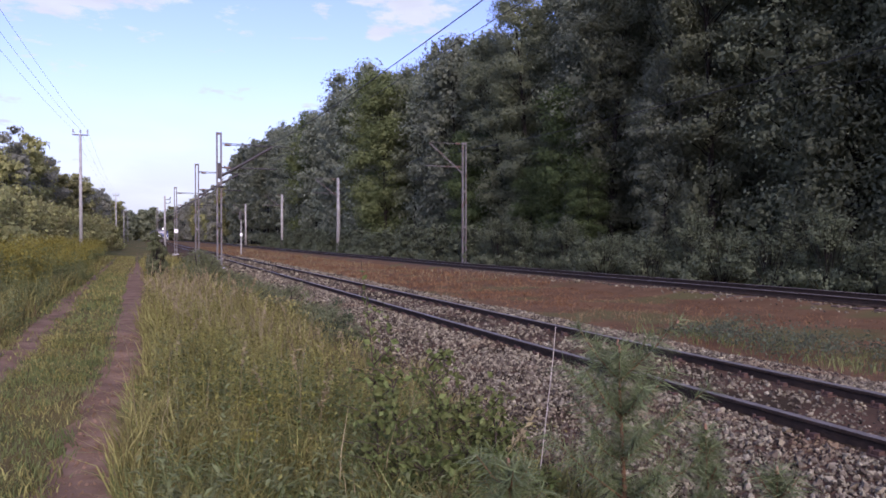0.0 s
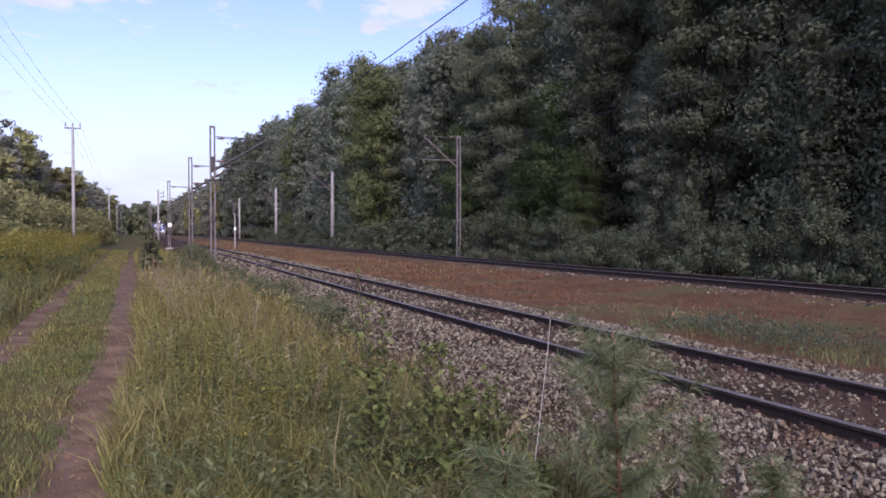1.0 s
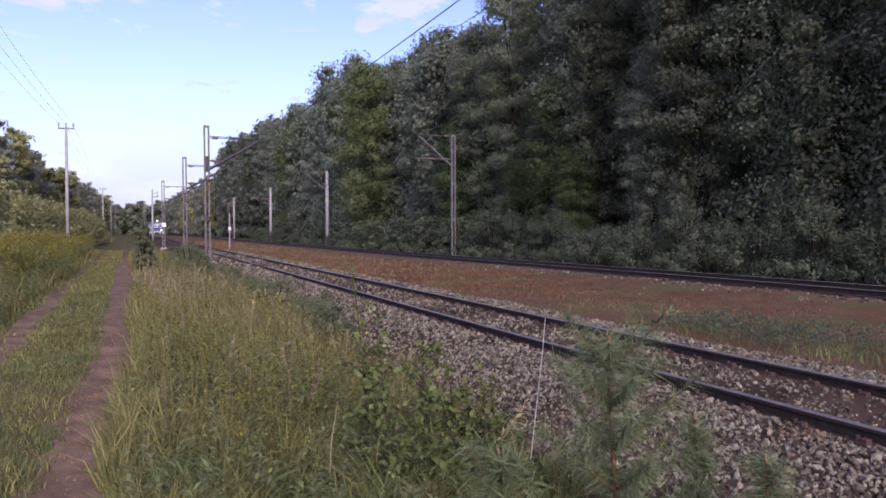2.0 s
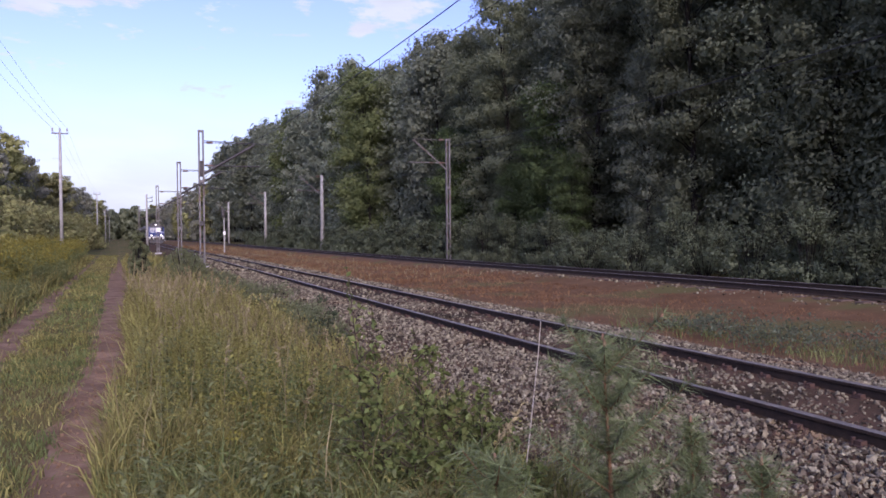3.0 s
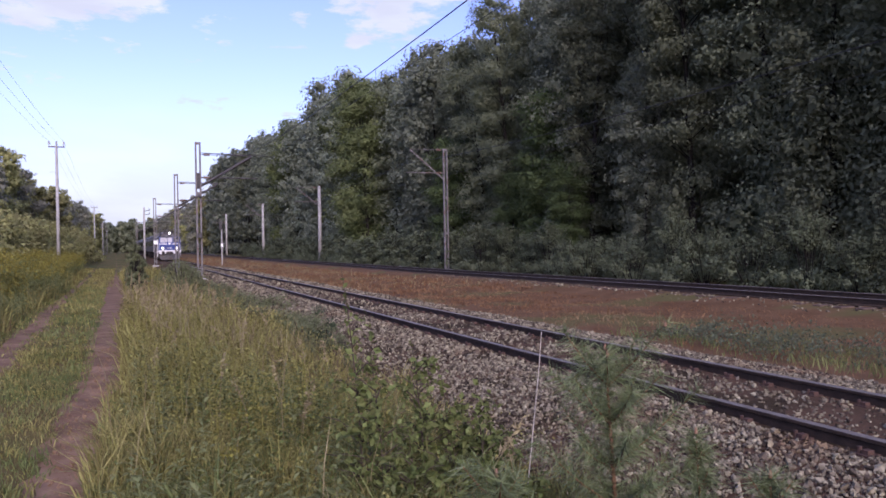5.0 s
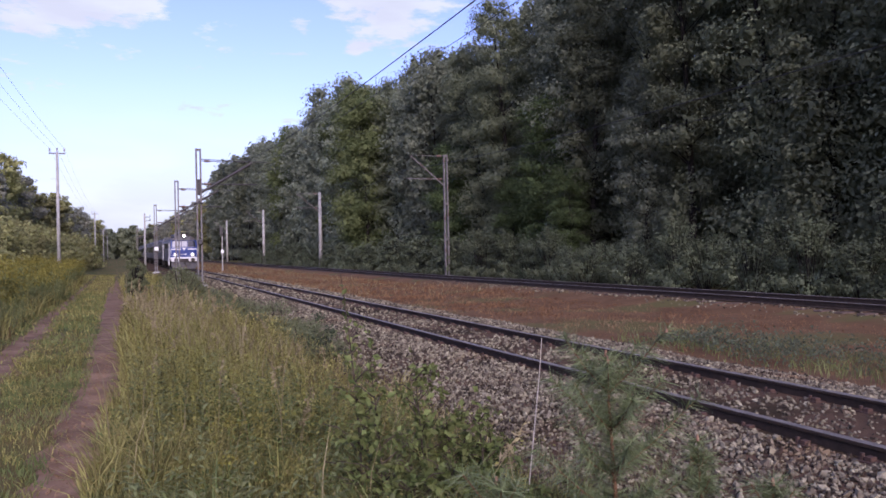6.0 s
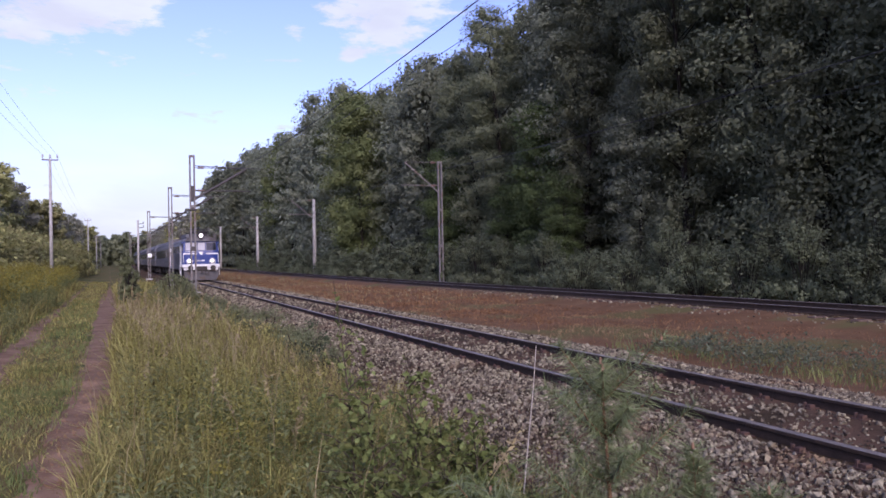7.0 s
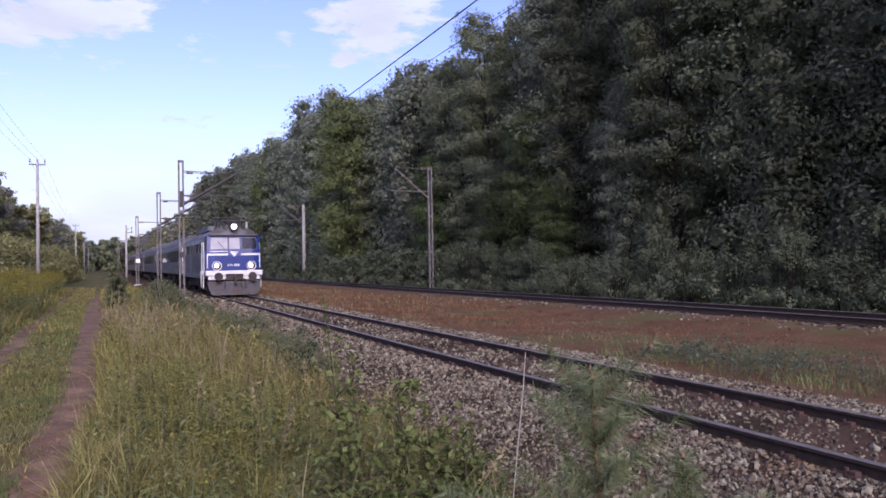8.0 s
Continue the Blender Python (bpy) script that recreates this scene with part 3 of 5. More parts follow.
# ---- trees and bushes ----
def leaves(centres, size, up=0.3, aspect=0.55, facing=None, single=False):
    """Folded diamond leaves of two triangles (or single triangles for far foliage) at the centres."""
    n = len(centres)
    nrm = rng.normal(size=(n, 3)) + np.array([0, 0, up])
    if facing is not None:
        nrm = 0.22 * nrm + facing
    nrm /= np.linalg.norm(nrm, axis=1)[:, None]
    t = np.cross(nrm, rng.normal(size=(n, 3)))
    t /= np.linalg.norm(t, axis=1)[:, None]
    b = np.cross(nrm, t)
    s = np.broadcast_to(size, (n,))[:, None]
    if single:
        v = np.stack([centres - t * s * 0.5, centres + t * s * 0.1 + b * s * aspect * 0.6, centres + t * s * 0.5 - b * s * aspect * 0.4], 1)
        return v.reshape(-1, 3), 3 * np.arange(n)[:, None] + [0, 1, 2]
    v = np.stack([centres - t * s * 0.5, centres + b * s * aspect * 0.5 + nrm * s * 0.10, centres + t * s * 0.5, centres - b * s * aspect * 0.5 + nrm * s * 0.10], 1)
    k = 4 * np.arange(n)[:, None]
    return v.reshape(-1, 3), np.vstack([k + [0, 1, 2], k + [0, 2, 3]])


def tube(points, radii, seg=7):
    pts, radii = np.asarray(points, float), np.asarray(radii, float)
    ang = np.arange(seg) * 2 * math.pi / seg
    tan = np.gradient(pts, axis=0)
    tan /= np.linalg.norm(tan, axis=1)[:, None] + 1e-9
    ref = np.where(np.abs(tan[:, 2:]) > 0.9, np.array([[1.0, 0, 0]]), np.array([[0, 0, 1.0]]))
    u = np.cross(tan, ref)
    u /= np.linalg.norm(u, axis=1)[:, None] + 1e-9
    w = np.cross(tan, u)
    v = pts[:, None] + radii[:, None, None] * (u[:, None] * np.cos(ang)[None, :, None] + w[:, None] * np.sin(ang)[None, :, None])
    n = len(pts)
    i, j = np.meshgrid(np.arange(n - 1), np.arange(seg), indexing="ij")
    a, b = (i * seg + j).ravel(), (i * seg + (j + 1) % seg).ravel()
    return v.reshape(-1, 3), np.vstack([np.stack([a, b, b + seg], -1), np.stack([a, b + seg, a + seg], -1)])


def joined(pieces):
    v, t, base = [], [], 0
    for a, b in pieces:
        v.append(a)
        t.append(b + base)
        base += len(a)
    return np.vstack(v), np.vstack(t)


def inner_leaves(cents, rads, n):
    """Broad leaf sprays deep in each clump, which close its middle."""
    c, r = np.repeat(np.asarray(cents), n, 0), np.repeat(np.asarray(rads), n)
    way = rng.normal(size=(len(c), 3)) + np.array([0, 0, 0.25])
    way /= np.linalg.norm(way, axis=1)[:, None]
    return leaves(c + way * (r * rng.uniform(0.05, 0.42, len(c)))[:, None], r * rng.uniform(0.28, 0.44, len(c)), 0.2, 0.85, way, True)


def tree_model(height, spread, low, clumps, per, leaf, leaf_mat, bark, label, group, category="tree", name="broadleaf_tree"):
    """A tapered, slightly bent trunk with limbs, each carrying leaf clumps of uneven size."""
    tree = tagged(new(name), label, category, group)
    bend = rng.normal(size=2) * 0.035 * height
    hs = np.linspace(0, 1, 9)
    axis = np.stack([bend[0] * hs ** 2, bend[1] * hs ** 2, hs * height * 0.93], -1)
    axis[0, 2] = -0.3
    r0 = 0.009 * height + 0.03
    wood = [tube(axis, r0 * (1.05 - 0.95 * hs), 8)]
    cents, rads = [], []
    for k in range(clumps):
        h = low + (1 - low) * rng.beta(1.25, 1.1)
        s = (h - low) / (1 - low)
        wide = spread * (0.35 + 1.15 * s) * np.sqrt(np.clip(1.02 - s, 0, 1)) * 1.15 if s > 0.05 else spread * 0.6
        ang = rng.uniform(0, 6.283)
        rr = wide * np.sqrt(rng.uniform(0.15, 1.0)) * rng.uniform(0.75, 1.15)
        foot = np.array([np.interp(h * 0.85, hs, axis[:, 0]), np.interp(h * 0.85, hs, axis[:, 1]), h * height * 0.82])
        tip = np.array([foot[0] + rr * math.cos(ang), foot[1] + rr * math.sin(ang), h * height])
        cents.append(tip)
        rads.append(spread * rng.uniform(0.17, 0.42))
        if k % 3 == 0 and per > 50:
            mid = (foot + tip) / 2 + rng.normal(size=3) * 0.15 * spread * 0.5
            wood.append(tube([foot, mid, tip], np.array([0.35, 0.2, 0.06]) * r0 * (1.2 - h), 5))
    pts, sizes, face = [], [], []
    for c, r in zip(cents, rads):
        dirs = rng.normal(size=(per, 3)) + np.array([0, 0, 0.35])
        dirs /= np.linalg.norm(dirs, axis=1)[:, None]
        rad = r * (0.35 + 0.85 * rng.uniform(0, 1, (per, 1)) ** 0.8)
        pts.append(c + dirs * rad * np.array([1.2, 1.2, 0.72]))
        sizes.append(leaf * rng.uniform(0.6, 1.35, per))
        face.append(dirs)
    part("trunk", tri_mesh("trunk", *joined(wood), bark, smooth=True), None, tree)
    crown = [leaves(np.vstack(pts), np.concatenate(sizes), 0.2, 0.75, np.vstack(face), True), inner_leaves(cents, rads, 24 if per > 30 else 8)]
    part("crown", tri_mesh("crown", *joined(crown), leaf_mat), None, tree)
    return tree


def plant_rows(models, spots):
    used = set()
    for x, d, s, k in spots:
        model = models[k % len(models)]
        m = pose(x, d, float(ground_z(x, d)) - 0.05, 0, 0, float(rng.uniform(0, 360)))
        if k % len(models) not in used:
            used.add(k % len(models))
            model.matrix_basis = m
            ob = model
        else:
            ob = copy_thing(model, m)
        ob.scale = (s, s, s * float(rng.uniform(0.94, 1.06)))
    for k, model in enumerate(models):
        if k not in used:
            for o in (*model.children_recursive, model):
                bpy.data.objects.remove(o)


def plant_mass(models, spots, name, label, category):
    """Many far plants joined into one object, each turned and scaled by itself; the models are used up."""
    parts, mats = [], []
    for model in models:
        got = []
        for child in model.children:
            me = child.data
            v = np.empty(len(me.vertices) * 3, np.float32)
            me.vertices.foreach_get("co", v)
            t = np.empty(len(me.polygons) * 3, np.int32)
            me.loops.foreach_get("vertex_index", t)
            if me.materials[0] not in mats:
                mats.append(me.materials[0])
            got.append((v.reshape(-1, 3), t.reshape(-1, 3), mats.index(me.materials[0])))
        parts.append(got)
    V, T, I, base = [], [], [], 0
    for x, d, s, k in spots:
        a = float(rng.uniform(0, 6.283))
        rot = np.array([[math.cos(a), -math.sin(a), 0], [math.sin(a), math.cos(a), 0], [0, 0, 1]])
        for v, t, i in parts[k % len(parts)]:
            V.append(v @ rot.T * s + np.array([x, d, float(ground_z(x, d)) - 0.05]))
            T.append(t + base)
            I.append(np.full(len(t), i))
            base += len(v)
    for model in models:
        for o in (*model.children_recursive, model):
            bpy.data.objects.remove(o)
    return tagged(new(name, tri_mesh(name, np.vstack(V), np.vstack(T), mats, np.concatenate(I))), label, category, kind="stuff")


def build_wood():
    edge = "edge of the dark wood"
    def kinds(clumps, per, leaf, low):
        return [
            tree_model(21, 3.7, low + 0.05, clumps, per, leaf, M["leaf_oak"], M["bark"], "tall dense dark-green oak at the edge of the wood", edge),
            tree_model(20, 3.4, low, clumps, per, leaf * 0.9, M["leaf_ash"], M["bark"], "tall grey-green ash tree at the edge of the wood", edge),
            tree_model(22, 3.2, low + 0.07, clumps, per, leaf * 0.9, M["leaf_oak"], M["bark"], "tall slender dark-leaved alder", edge),
            tree_model(18, 3.5, low, clumps, per, leaf, M["leaf_ash"], M["bark"], "leafy hornbeam with branches down to the bushes", edge),
            tree_model(15, 3.2, low, clumps, per, leaf, M["leaf_lime"], M["bark"], "yellow-green lime tree at the edge of the wood", edge),
            tree_model(15, 3.3, low, clumps, per, leaf, M["leaf_mid"], M["bark"], "fresh mid-green young tree at the edge of the wood", edge),
        ]

    front, middle, rear = kinds(145, 205, 0.185, 0.05), kinds(110, 56, 0.33, 0.05), kinds(64, 18, 0.8, 0.03)
    lists = {0: [], 1: [], 2: []}
    for row, (x0, x1, step, d0, d1) in enumerate(((25.0, 27.0, 3.9, 6, 212), (28.5, 31.5, 3.6, 6, 205), (33, 37, 4.0, 6, 200), (39, 46, 4.5, 8, 190), (48, 56, 5.0, 4, 120), (58, 66, 4.5, -6, 70))):
        d = d0
        while d < d1:
            kind = int(rng.choice([0, 1, 2, 3, 4], p=[0.5, 0.06, 0.4, 0.04, 0.0] if d < 56 else [0.1, 0.42, 0.08, 0.32, 0.08]))
            curve = float(far_x(d)) - 18.0
            level = 2 if row > 1 or d > 140 else (0 if (d < 60 and row == 0) or (d < 30 and row == 1) else 1)
            x = float(rng.uniform(x0, x1))
            edge_d = d * 25.5 / x
            tall = min(24.5, 1.5 + (float(np.interp(edge_d, [20, 48, 56, 67, 90, 130, 210], [21.5, 20.5, 17.8, 19.2, 22.6, 23.6, 23.8])) - 1.5) * x / 25.5)
            lists[level].append((x + curve, d, tall / ((21, 20, 22, 18, 15)[kind] + 0.8) * float(rng.uniform(0.86, 1.0)), kind))
            d += step * float(rng.uniform(0.75, 1.25))
    lists[0] += [(23.6, 74.5, 1.22, 4), (24.0, 78.5, 0.62, 4), (25.0, 41.0, 0.8, 5), (23.4, 36.6, 0.43, 5), (24.6, 45.5, 0.45, 5), (24.2, 31.0, 0.55, 3), (24.4, 55.0, 0.7, 5)]
    plant_rows(front, lists[0])
    plant_rows(middle, lists[1])
    plant_mass(rear, lists[2], "wood_interior", "dark trees standing deep in the wood", "woodland")
    # the far end of the line and the trees along the lane
    left = [
        tree_model(15, 3.6, 0.04, 70, 40, 0.62, M["leaf_lane"], M["bark"], "rounded grey-green tree behind the lane, paled for distance haze", "trees along the lane"),
        tree_model(14, 3.2, 0.04, 70, 40, 0.62, M["leaf_bank"], M["bark"], "pale green roadside tree behind tall weeds", "trees along the lane"),
    ]
    spots = []
    for d in np.arange(98, 330, 7.5):
        x = -14.5 + 7.5 * smooth01(d, 90, 260) + rng.uniform(-1.5, 1.5)
        low = 0.92 if d < 108 else 0.97
        spots.append((float(x), float(d), low * float(rng.uniform(0.82, 1.0)), int(rng.integers(0, 2))))
        spots.append((float(x) - 6, float(d) + 3, low * float(rng.uniform(0.85, 1.05)), int(rng.integers(0, 2))))
    far_wood = [tree_model(15, 4.0, 0.02, 42, 16, 1.8, M["leaf_oak"], M["bark"], "distant dark tree closing the view along the line", "distant wood")]
    distant = []
    for d0 in (380, 395, 410):
        for x in np.arange(-32, 30, 3.2):
            distant.append((float(x) + float(rng.uniform(-1, 1)), d0 + float(rng.uniform(-6, 6)), float(rng.uniform(0.75, 0.98)), 0))
    plant_mass(far_wood, distant, "distant_wood", "distant dark wood closing the view along the line", "woodland")
    for d in np.arange(215, 420, 9.0):
        spots.append((float(far_x(d)) + 6.5 + float(rng.uniform(0, 4)), float(d), float(rng.uniform(1.0, 1.3)), int(rng.integers(0, 2))))
    plant_rows(left, spots)


build_wood()


def bush_model(h, spread, clumps, per, leaf, leaf_mat, label, group, name="bush", shoots=0):
    bush = tagged(new(name), label, "bush", group)
    wood, pts, sizes, face, mid = [], [], [], [], []
    for k in range(clumps):
        ang, rr = rng.uniform(0, 6.283), spread * np.sqrt(rng.uniform(0, 1))
        z = h * rng.uniform(0.15, 1.0) * np.sqrt(np.clip(1.05 - (rr / spread) ** 2, 0.1, 1))
        c = np.array([rr * math.cos(ang), rr * math.sin(ang), z])
        if k % 2 == 0:
            wood.append(tube([(0.15 * c[0], 0.15 * c[1], -0.1), c * [0.6, 0.6, 0.55], c + [0, 0, 0.12 * h]], [0.03, 0.02, 0.006], 5))
        mid.append(c)
        dirs = rng.normal(size=(per, 3))
        dirs /= np.linalg.norm(dirs, axis=1)[:, None]
        pts.append(c + dirs * spread * rng.uniform(0.12, 0.34, (per, 1)) * np.array([1, 1, 0.8]))
        face.append(dirs)
        sizes.append(leaf * rng.uniform(0.55, 1.4, per))
    # arching shoots that stand out of the mass
    for k in range(shoots):
        a, lean = rng.uniform(0, 6.283), rng.uniform(0.25, 1.0)
        foot = np.array([math.cos(a), math.sin(a), 0]) * spread * 0.35 * lean + [0, 0, 0.45 * h]
        tip = np.array([math.cos(a) * spread * lean, math.sin(a) * spread * lean, h * rng.uniform(0.95, 1.25) * (1.1 - 0.3 * lean)])
        bow = (foot + tip) / 2 + [0, 0, 0.12 * h]
        wood.append(tube([foot, bow, tip], [0.014, 0.009, 0.004], 4))
        s = rng.uniform(0.15, 1.0, (per // 2, 1))
        spine = (1 - s) ** 2 * foot + 2 * s * (1 - s) * bow + s * s * tip
        pts.append(spine + rng.normal(size=(per // 2, 3)) * leaf * 0.55)
        face.append(np.tile([math.cos(a) * 0.4, math.sin(a) * 0.4, 0.8], (per // 2, 1)))
        sizes.append(leaf * rng.uniform(0.7, 1.5, per // 2))
    p = np.vstack(pts)
    p[:, 2] = np.abs(p[:, 2]) + 0.02
    part("branchwork", tri_mesh("branchwork", *joined(wood), M["bark"], smooth=True), None, bush)
    part("foliage", tri_mesh("foliage", *joined([leaves(p, np.concatenate(sizes), 0.3, 0.75, np.vstack(face), True), inner_leaves(mid, np.full(len(mid), 0.24 * spread), 5)]), leaf_mat), None, bush)
    return bush


def build_bushes():
    g = "bushes along the far track"
    def kinds(per, leaf):
        return [
            bush_model(2.9, 1.7, 38, per, leaf, M["leaf_bush"], "dense grey-green bush beside the far track", g, shoots=22),
            bush_model(2.4, 1.9, 38, per, leaf * 0.9, M["leaf_bush"], "low spreading grey-green bush beside the far track", g, shoots=22),
            bush_model(3.6, 1.6, 38, per, leaf, M["leaf_bush"], "tall leafy bush at the edge of the wood", g, shoots=22),
        ]

    close, distant, inner = [], [], []
    for x0, step, d0, d1 in ((21.4, 2.0, 8, 120), (23.2, 2.6, 8, 150)):
        d = d0
        while d < d1:
            curve = float(far_x(d)) - 18.0
            (close if d < 48 else distant).append((x0 + curve + float(rng.uniform(-0.5, 0.6)), d, float(rng.uniform(0.60, 0.88)), int(rng.integers(0, 3))))
            d += step * float(rng.uniform(0.7, 1.3))
    for x0 in (27.8, 31.5, 36.0, 44.0):
        for d in np.arange(2, 62, 3.0):
            inner.append((x0 + float(rng.uniform(-1, 1.5)), float(d), float(rng.uniform(1.0, 1.5)), 2))
    plant_mass(kinds(18, 0.34), inner, "wood_undergrowth", "dark undergrowth between the trees of the wood", "undergrowth")
    plant_rows(kinds(66, 0.14), close)
    plant_rows(kinds(20, 0.30), distant)
    g = "weedy bushes along the lane"
    lane = [
        bush_model(1.25, 1.3, 34, 85, 0.085, M["herb_green"], "waist-high green weeds beside the lane", g),
        bush_model(1.5, 1.4, 34, 85, 0.09, M["leaf_bank"], "tall grey-green weeds beside the lane", g),
    ]
    spots = []
    for x0, x1, step, d0, d1 in ((-5.4, -4.2, 2.2, 14, 70), (-8.5, -6.2, 2.6, 14, 90), (-12, -9.5, 4, 30, 110)):
        d = d0
        while d < d1:
            spots.append((float(rng.uniform(x0, x1)), d, float(rng.uniform(0.7, 1.2)), int(rng.integers(0, 2))))
            d += step * float(rng.uniform(0.7, 1.3))
    plant_rows(lane, spots)
    tall = [bush_model(3.6, 2.0, 40, 50, 0.23, M["leaf_bank"], "tall pale-green shrub on the bank beside the lane", g), bush_model(3.0, 2.2, 40, 50, 0.23, M["leaf_bank"], "broad pale-green shrub on the bank beside the lane", g)]
    spots = []
    for x0, x1, step, d0, d1 in ((-7.4, -5.8, 3.0, 34, 120), (-10.5, -8.2, 3.2, 30, 130)):
        d = d0
        while d < d1:
            spots.append((float(rng.uniform(x0, x1)) + 0.03 * (d - 34), d, float(rng.uniform(0.8, 1.25)), int(rng.integers(0, 2))))
            d += step * float(rng.uniform(0.7, 1.3))
    plant_rows(tall, spots)
    green = [bush_model(2.9, 0.46, 60, 110, 0.07, M["leaf_verge"], "upright green bush beside the track", "bushes beside the track"),
             bush_model(1.0, 0.8, 32, 90, 0.05, M["leaf_verge"], "low dark-green bush on the edge of the ballast", "bushes beside the track")]
    spots = [(0.68, 29.0, 0.70, 0), (0.78, 31.0, 0.78, 0), (0.82, 34, 0.78, 0), (1.9, 38, 0.6, 1), (2.2, 27, 1.0, 1), (2.4, 32, 1.4, 1), (2.9, 35, 1.0, 1), (2.1, 35, 0.9, 1), (3.3, 29, 0.75, 1), (3.4, 25, 0.8, 1), (3.3, 22, 0.75, 1), (3.2, 13.5, 0.8, 1), (3.2, 16.5, 0.7, 1), (3.3, 18.0, 0.85, 1), (3.0, 11.6, 0.6, 1), (2.8, 23.5, 0.9, 1), (2.6, 20.5, 0.7, 1), (3.3, 14.6, 0.7, 1), (2.9, 19, 0.6, 1)]
    plant_rows(green, spots)


build_bushes()


# ---- grass ----
def blades(x, d, z, h, w, lean):
    """Bent tapering blades, three triangles each."""
    n = len(x)
    a, b = rng.uniform(0, 6.283, n), rng.uniform(0, 6.283, n)
    side = np.stack([np.cos(a), np.sin(a), 0 * a], -1) * w[:, None]
    drift = np.stack([np.cos(b), np.sin(b), 0 * b], -1) * (h * lean)[:, None]
    foot = np.stack([x, d, z - 0.03], -1)
    up = np.array([0, 0, 1.0]) * h[:, None]
    mid = foot + up * 0.55 + drift * 0.3
    tip = foot + up * (1 - 0.25 * lean[:, None]) + drift
    v = np.stack([foot - side * 0.5, foot + side * 0.5, mid - side * 0.4, mid + side * 0.4, tip], 1)
    k = 5 * np.arange(n)[:, None]
    return v.reshape(-1, 3), np.vstack([k + [0, 1, 3], k + [0, 3, 2], k + [2, 3, 4]])


def patchy(x, d, s, seed):
    return 0.5 + 0.25 * (np.sin(x * s + seed) + np.sin(d * s * 0.8 + 2 * seed + np.sin(x * s * 0.6)) * np.cos(x * s * 0.5 - d * s * 0.3 + seed))


def field(name, label, mat, zones, width, lean, seedy=0.0):
    """zones: x0, x1, d0, d1, blades per square metre, height."""
    got = []
    for x0, x1, d0, d1, dens, hgt, seed in zones:
        n = int((x1 - x0) * (d1 - d0) * dens)
        x, d = rng.uniform(x0, x1, n), rng.uniform(d0, d1, n)
        # two blades in three gather in tussocks
        tufts = max(4, int((x1 - x0) * (d1 - d0) * 5))
        tx, td, th = rng.uniform(x0, x1, tufts), rng.uniform(d0, d1, tufts), rng.lognormal(0, 0.22, tufts)
        pick, own = rng.integers(0, tufts, n), rng.random(n) < (0.66 if hgt > 0.3 else 0.3)
        x = np.where(own, tx[pick] + rng.normal(size=n) * 0.085, x)
        d = np.where(own, td[pick] + rng.normal(size=n) * 0.085, d)
        tuft_h = np.where(own, th[pick], 0.8)
        keep = (rng.random(n) < 0.25 + 0.9 * patchy(x, d, 1.7, seed)) & ((x * 0.372 + d * 0.928 > 2.9) | (hgt < 0.3))
        wob = 0.10 * np.sin(d * 0.9) + 0.06 * np.sin(d * 2.3)
        rag = rng.uniform(-0.17, 0.04, n)
        rut = ((np.abs(x - rut_x(d) + 0.2 * wob) < 0.27 + rag + 0.010 * np.clip(d - 12, 0, 20)) & (rng.random(n) < rut_open(d))) | ((np.abs(x + 1.55 + 0.3 * wob) < 0.25 + rag) & (rng.random(n) < 0.92))
        stony = (x - near_x(d) > -2.95 + 2 * wob) & (x - near_x(d) < 2.3)
        keep &= ~rut & ~stony
        x, d, tuft_h = x[keep], d[keep], tuft_h[keep]
        far = np.clip(d / 9, 1, 3.2)
        h = tuft_h * hgt * rng.uniform(0.45, 1.1, len(x)) * (0.7 + 0.6 * patchy(x, d, 0.9, seed + 3))
        got.append(blades(x, d, ground_z(x, d), h, width * far * rng.uniform(0.6, 1.3, len(x)), lean * rng.uniform(0.3, 1.6, len(x))))
    return tagged(new(name, tri_mesh(name, *joined(got), mat)), label, "grass", kind="stuff")


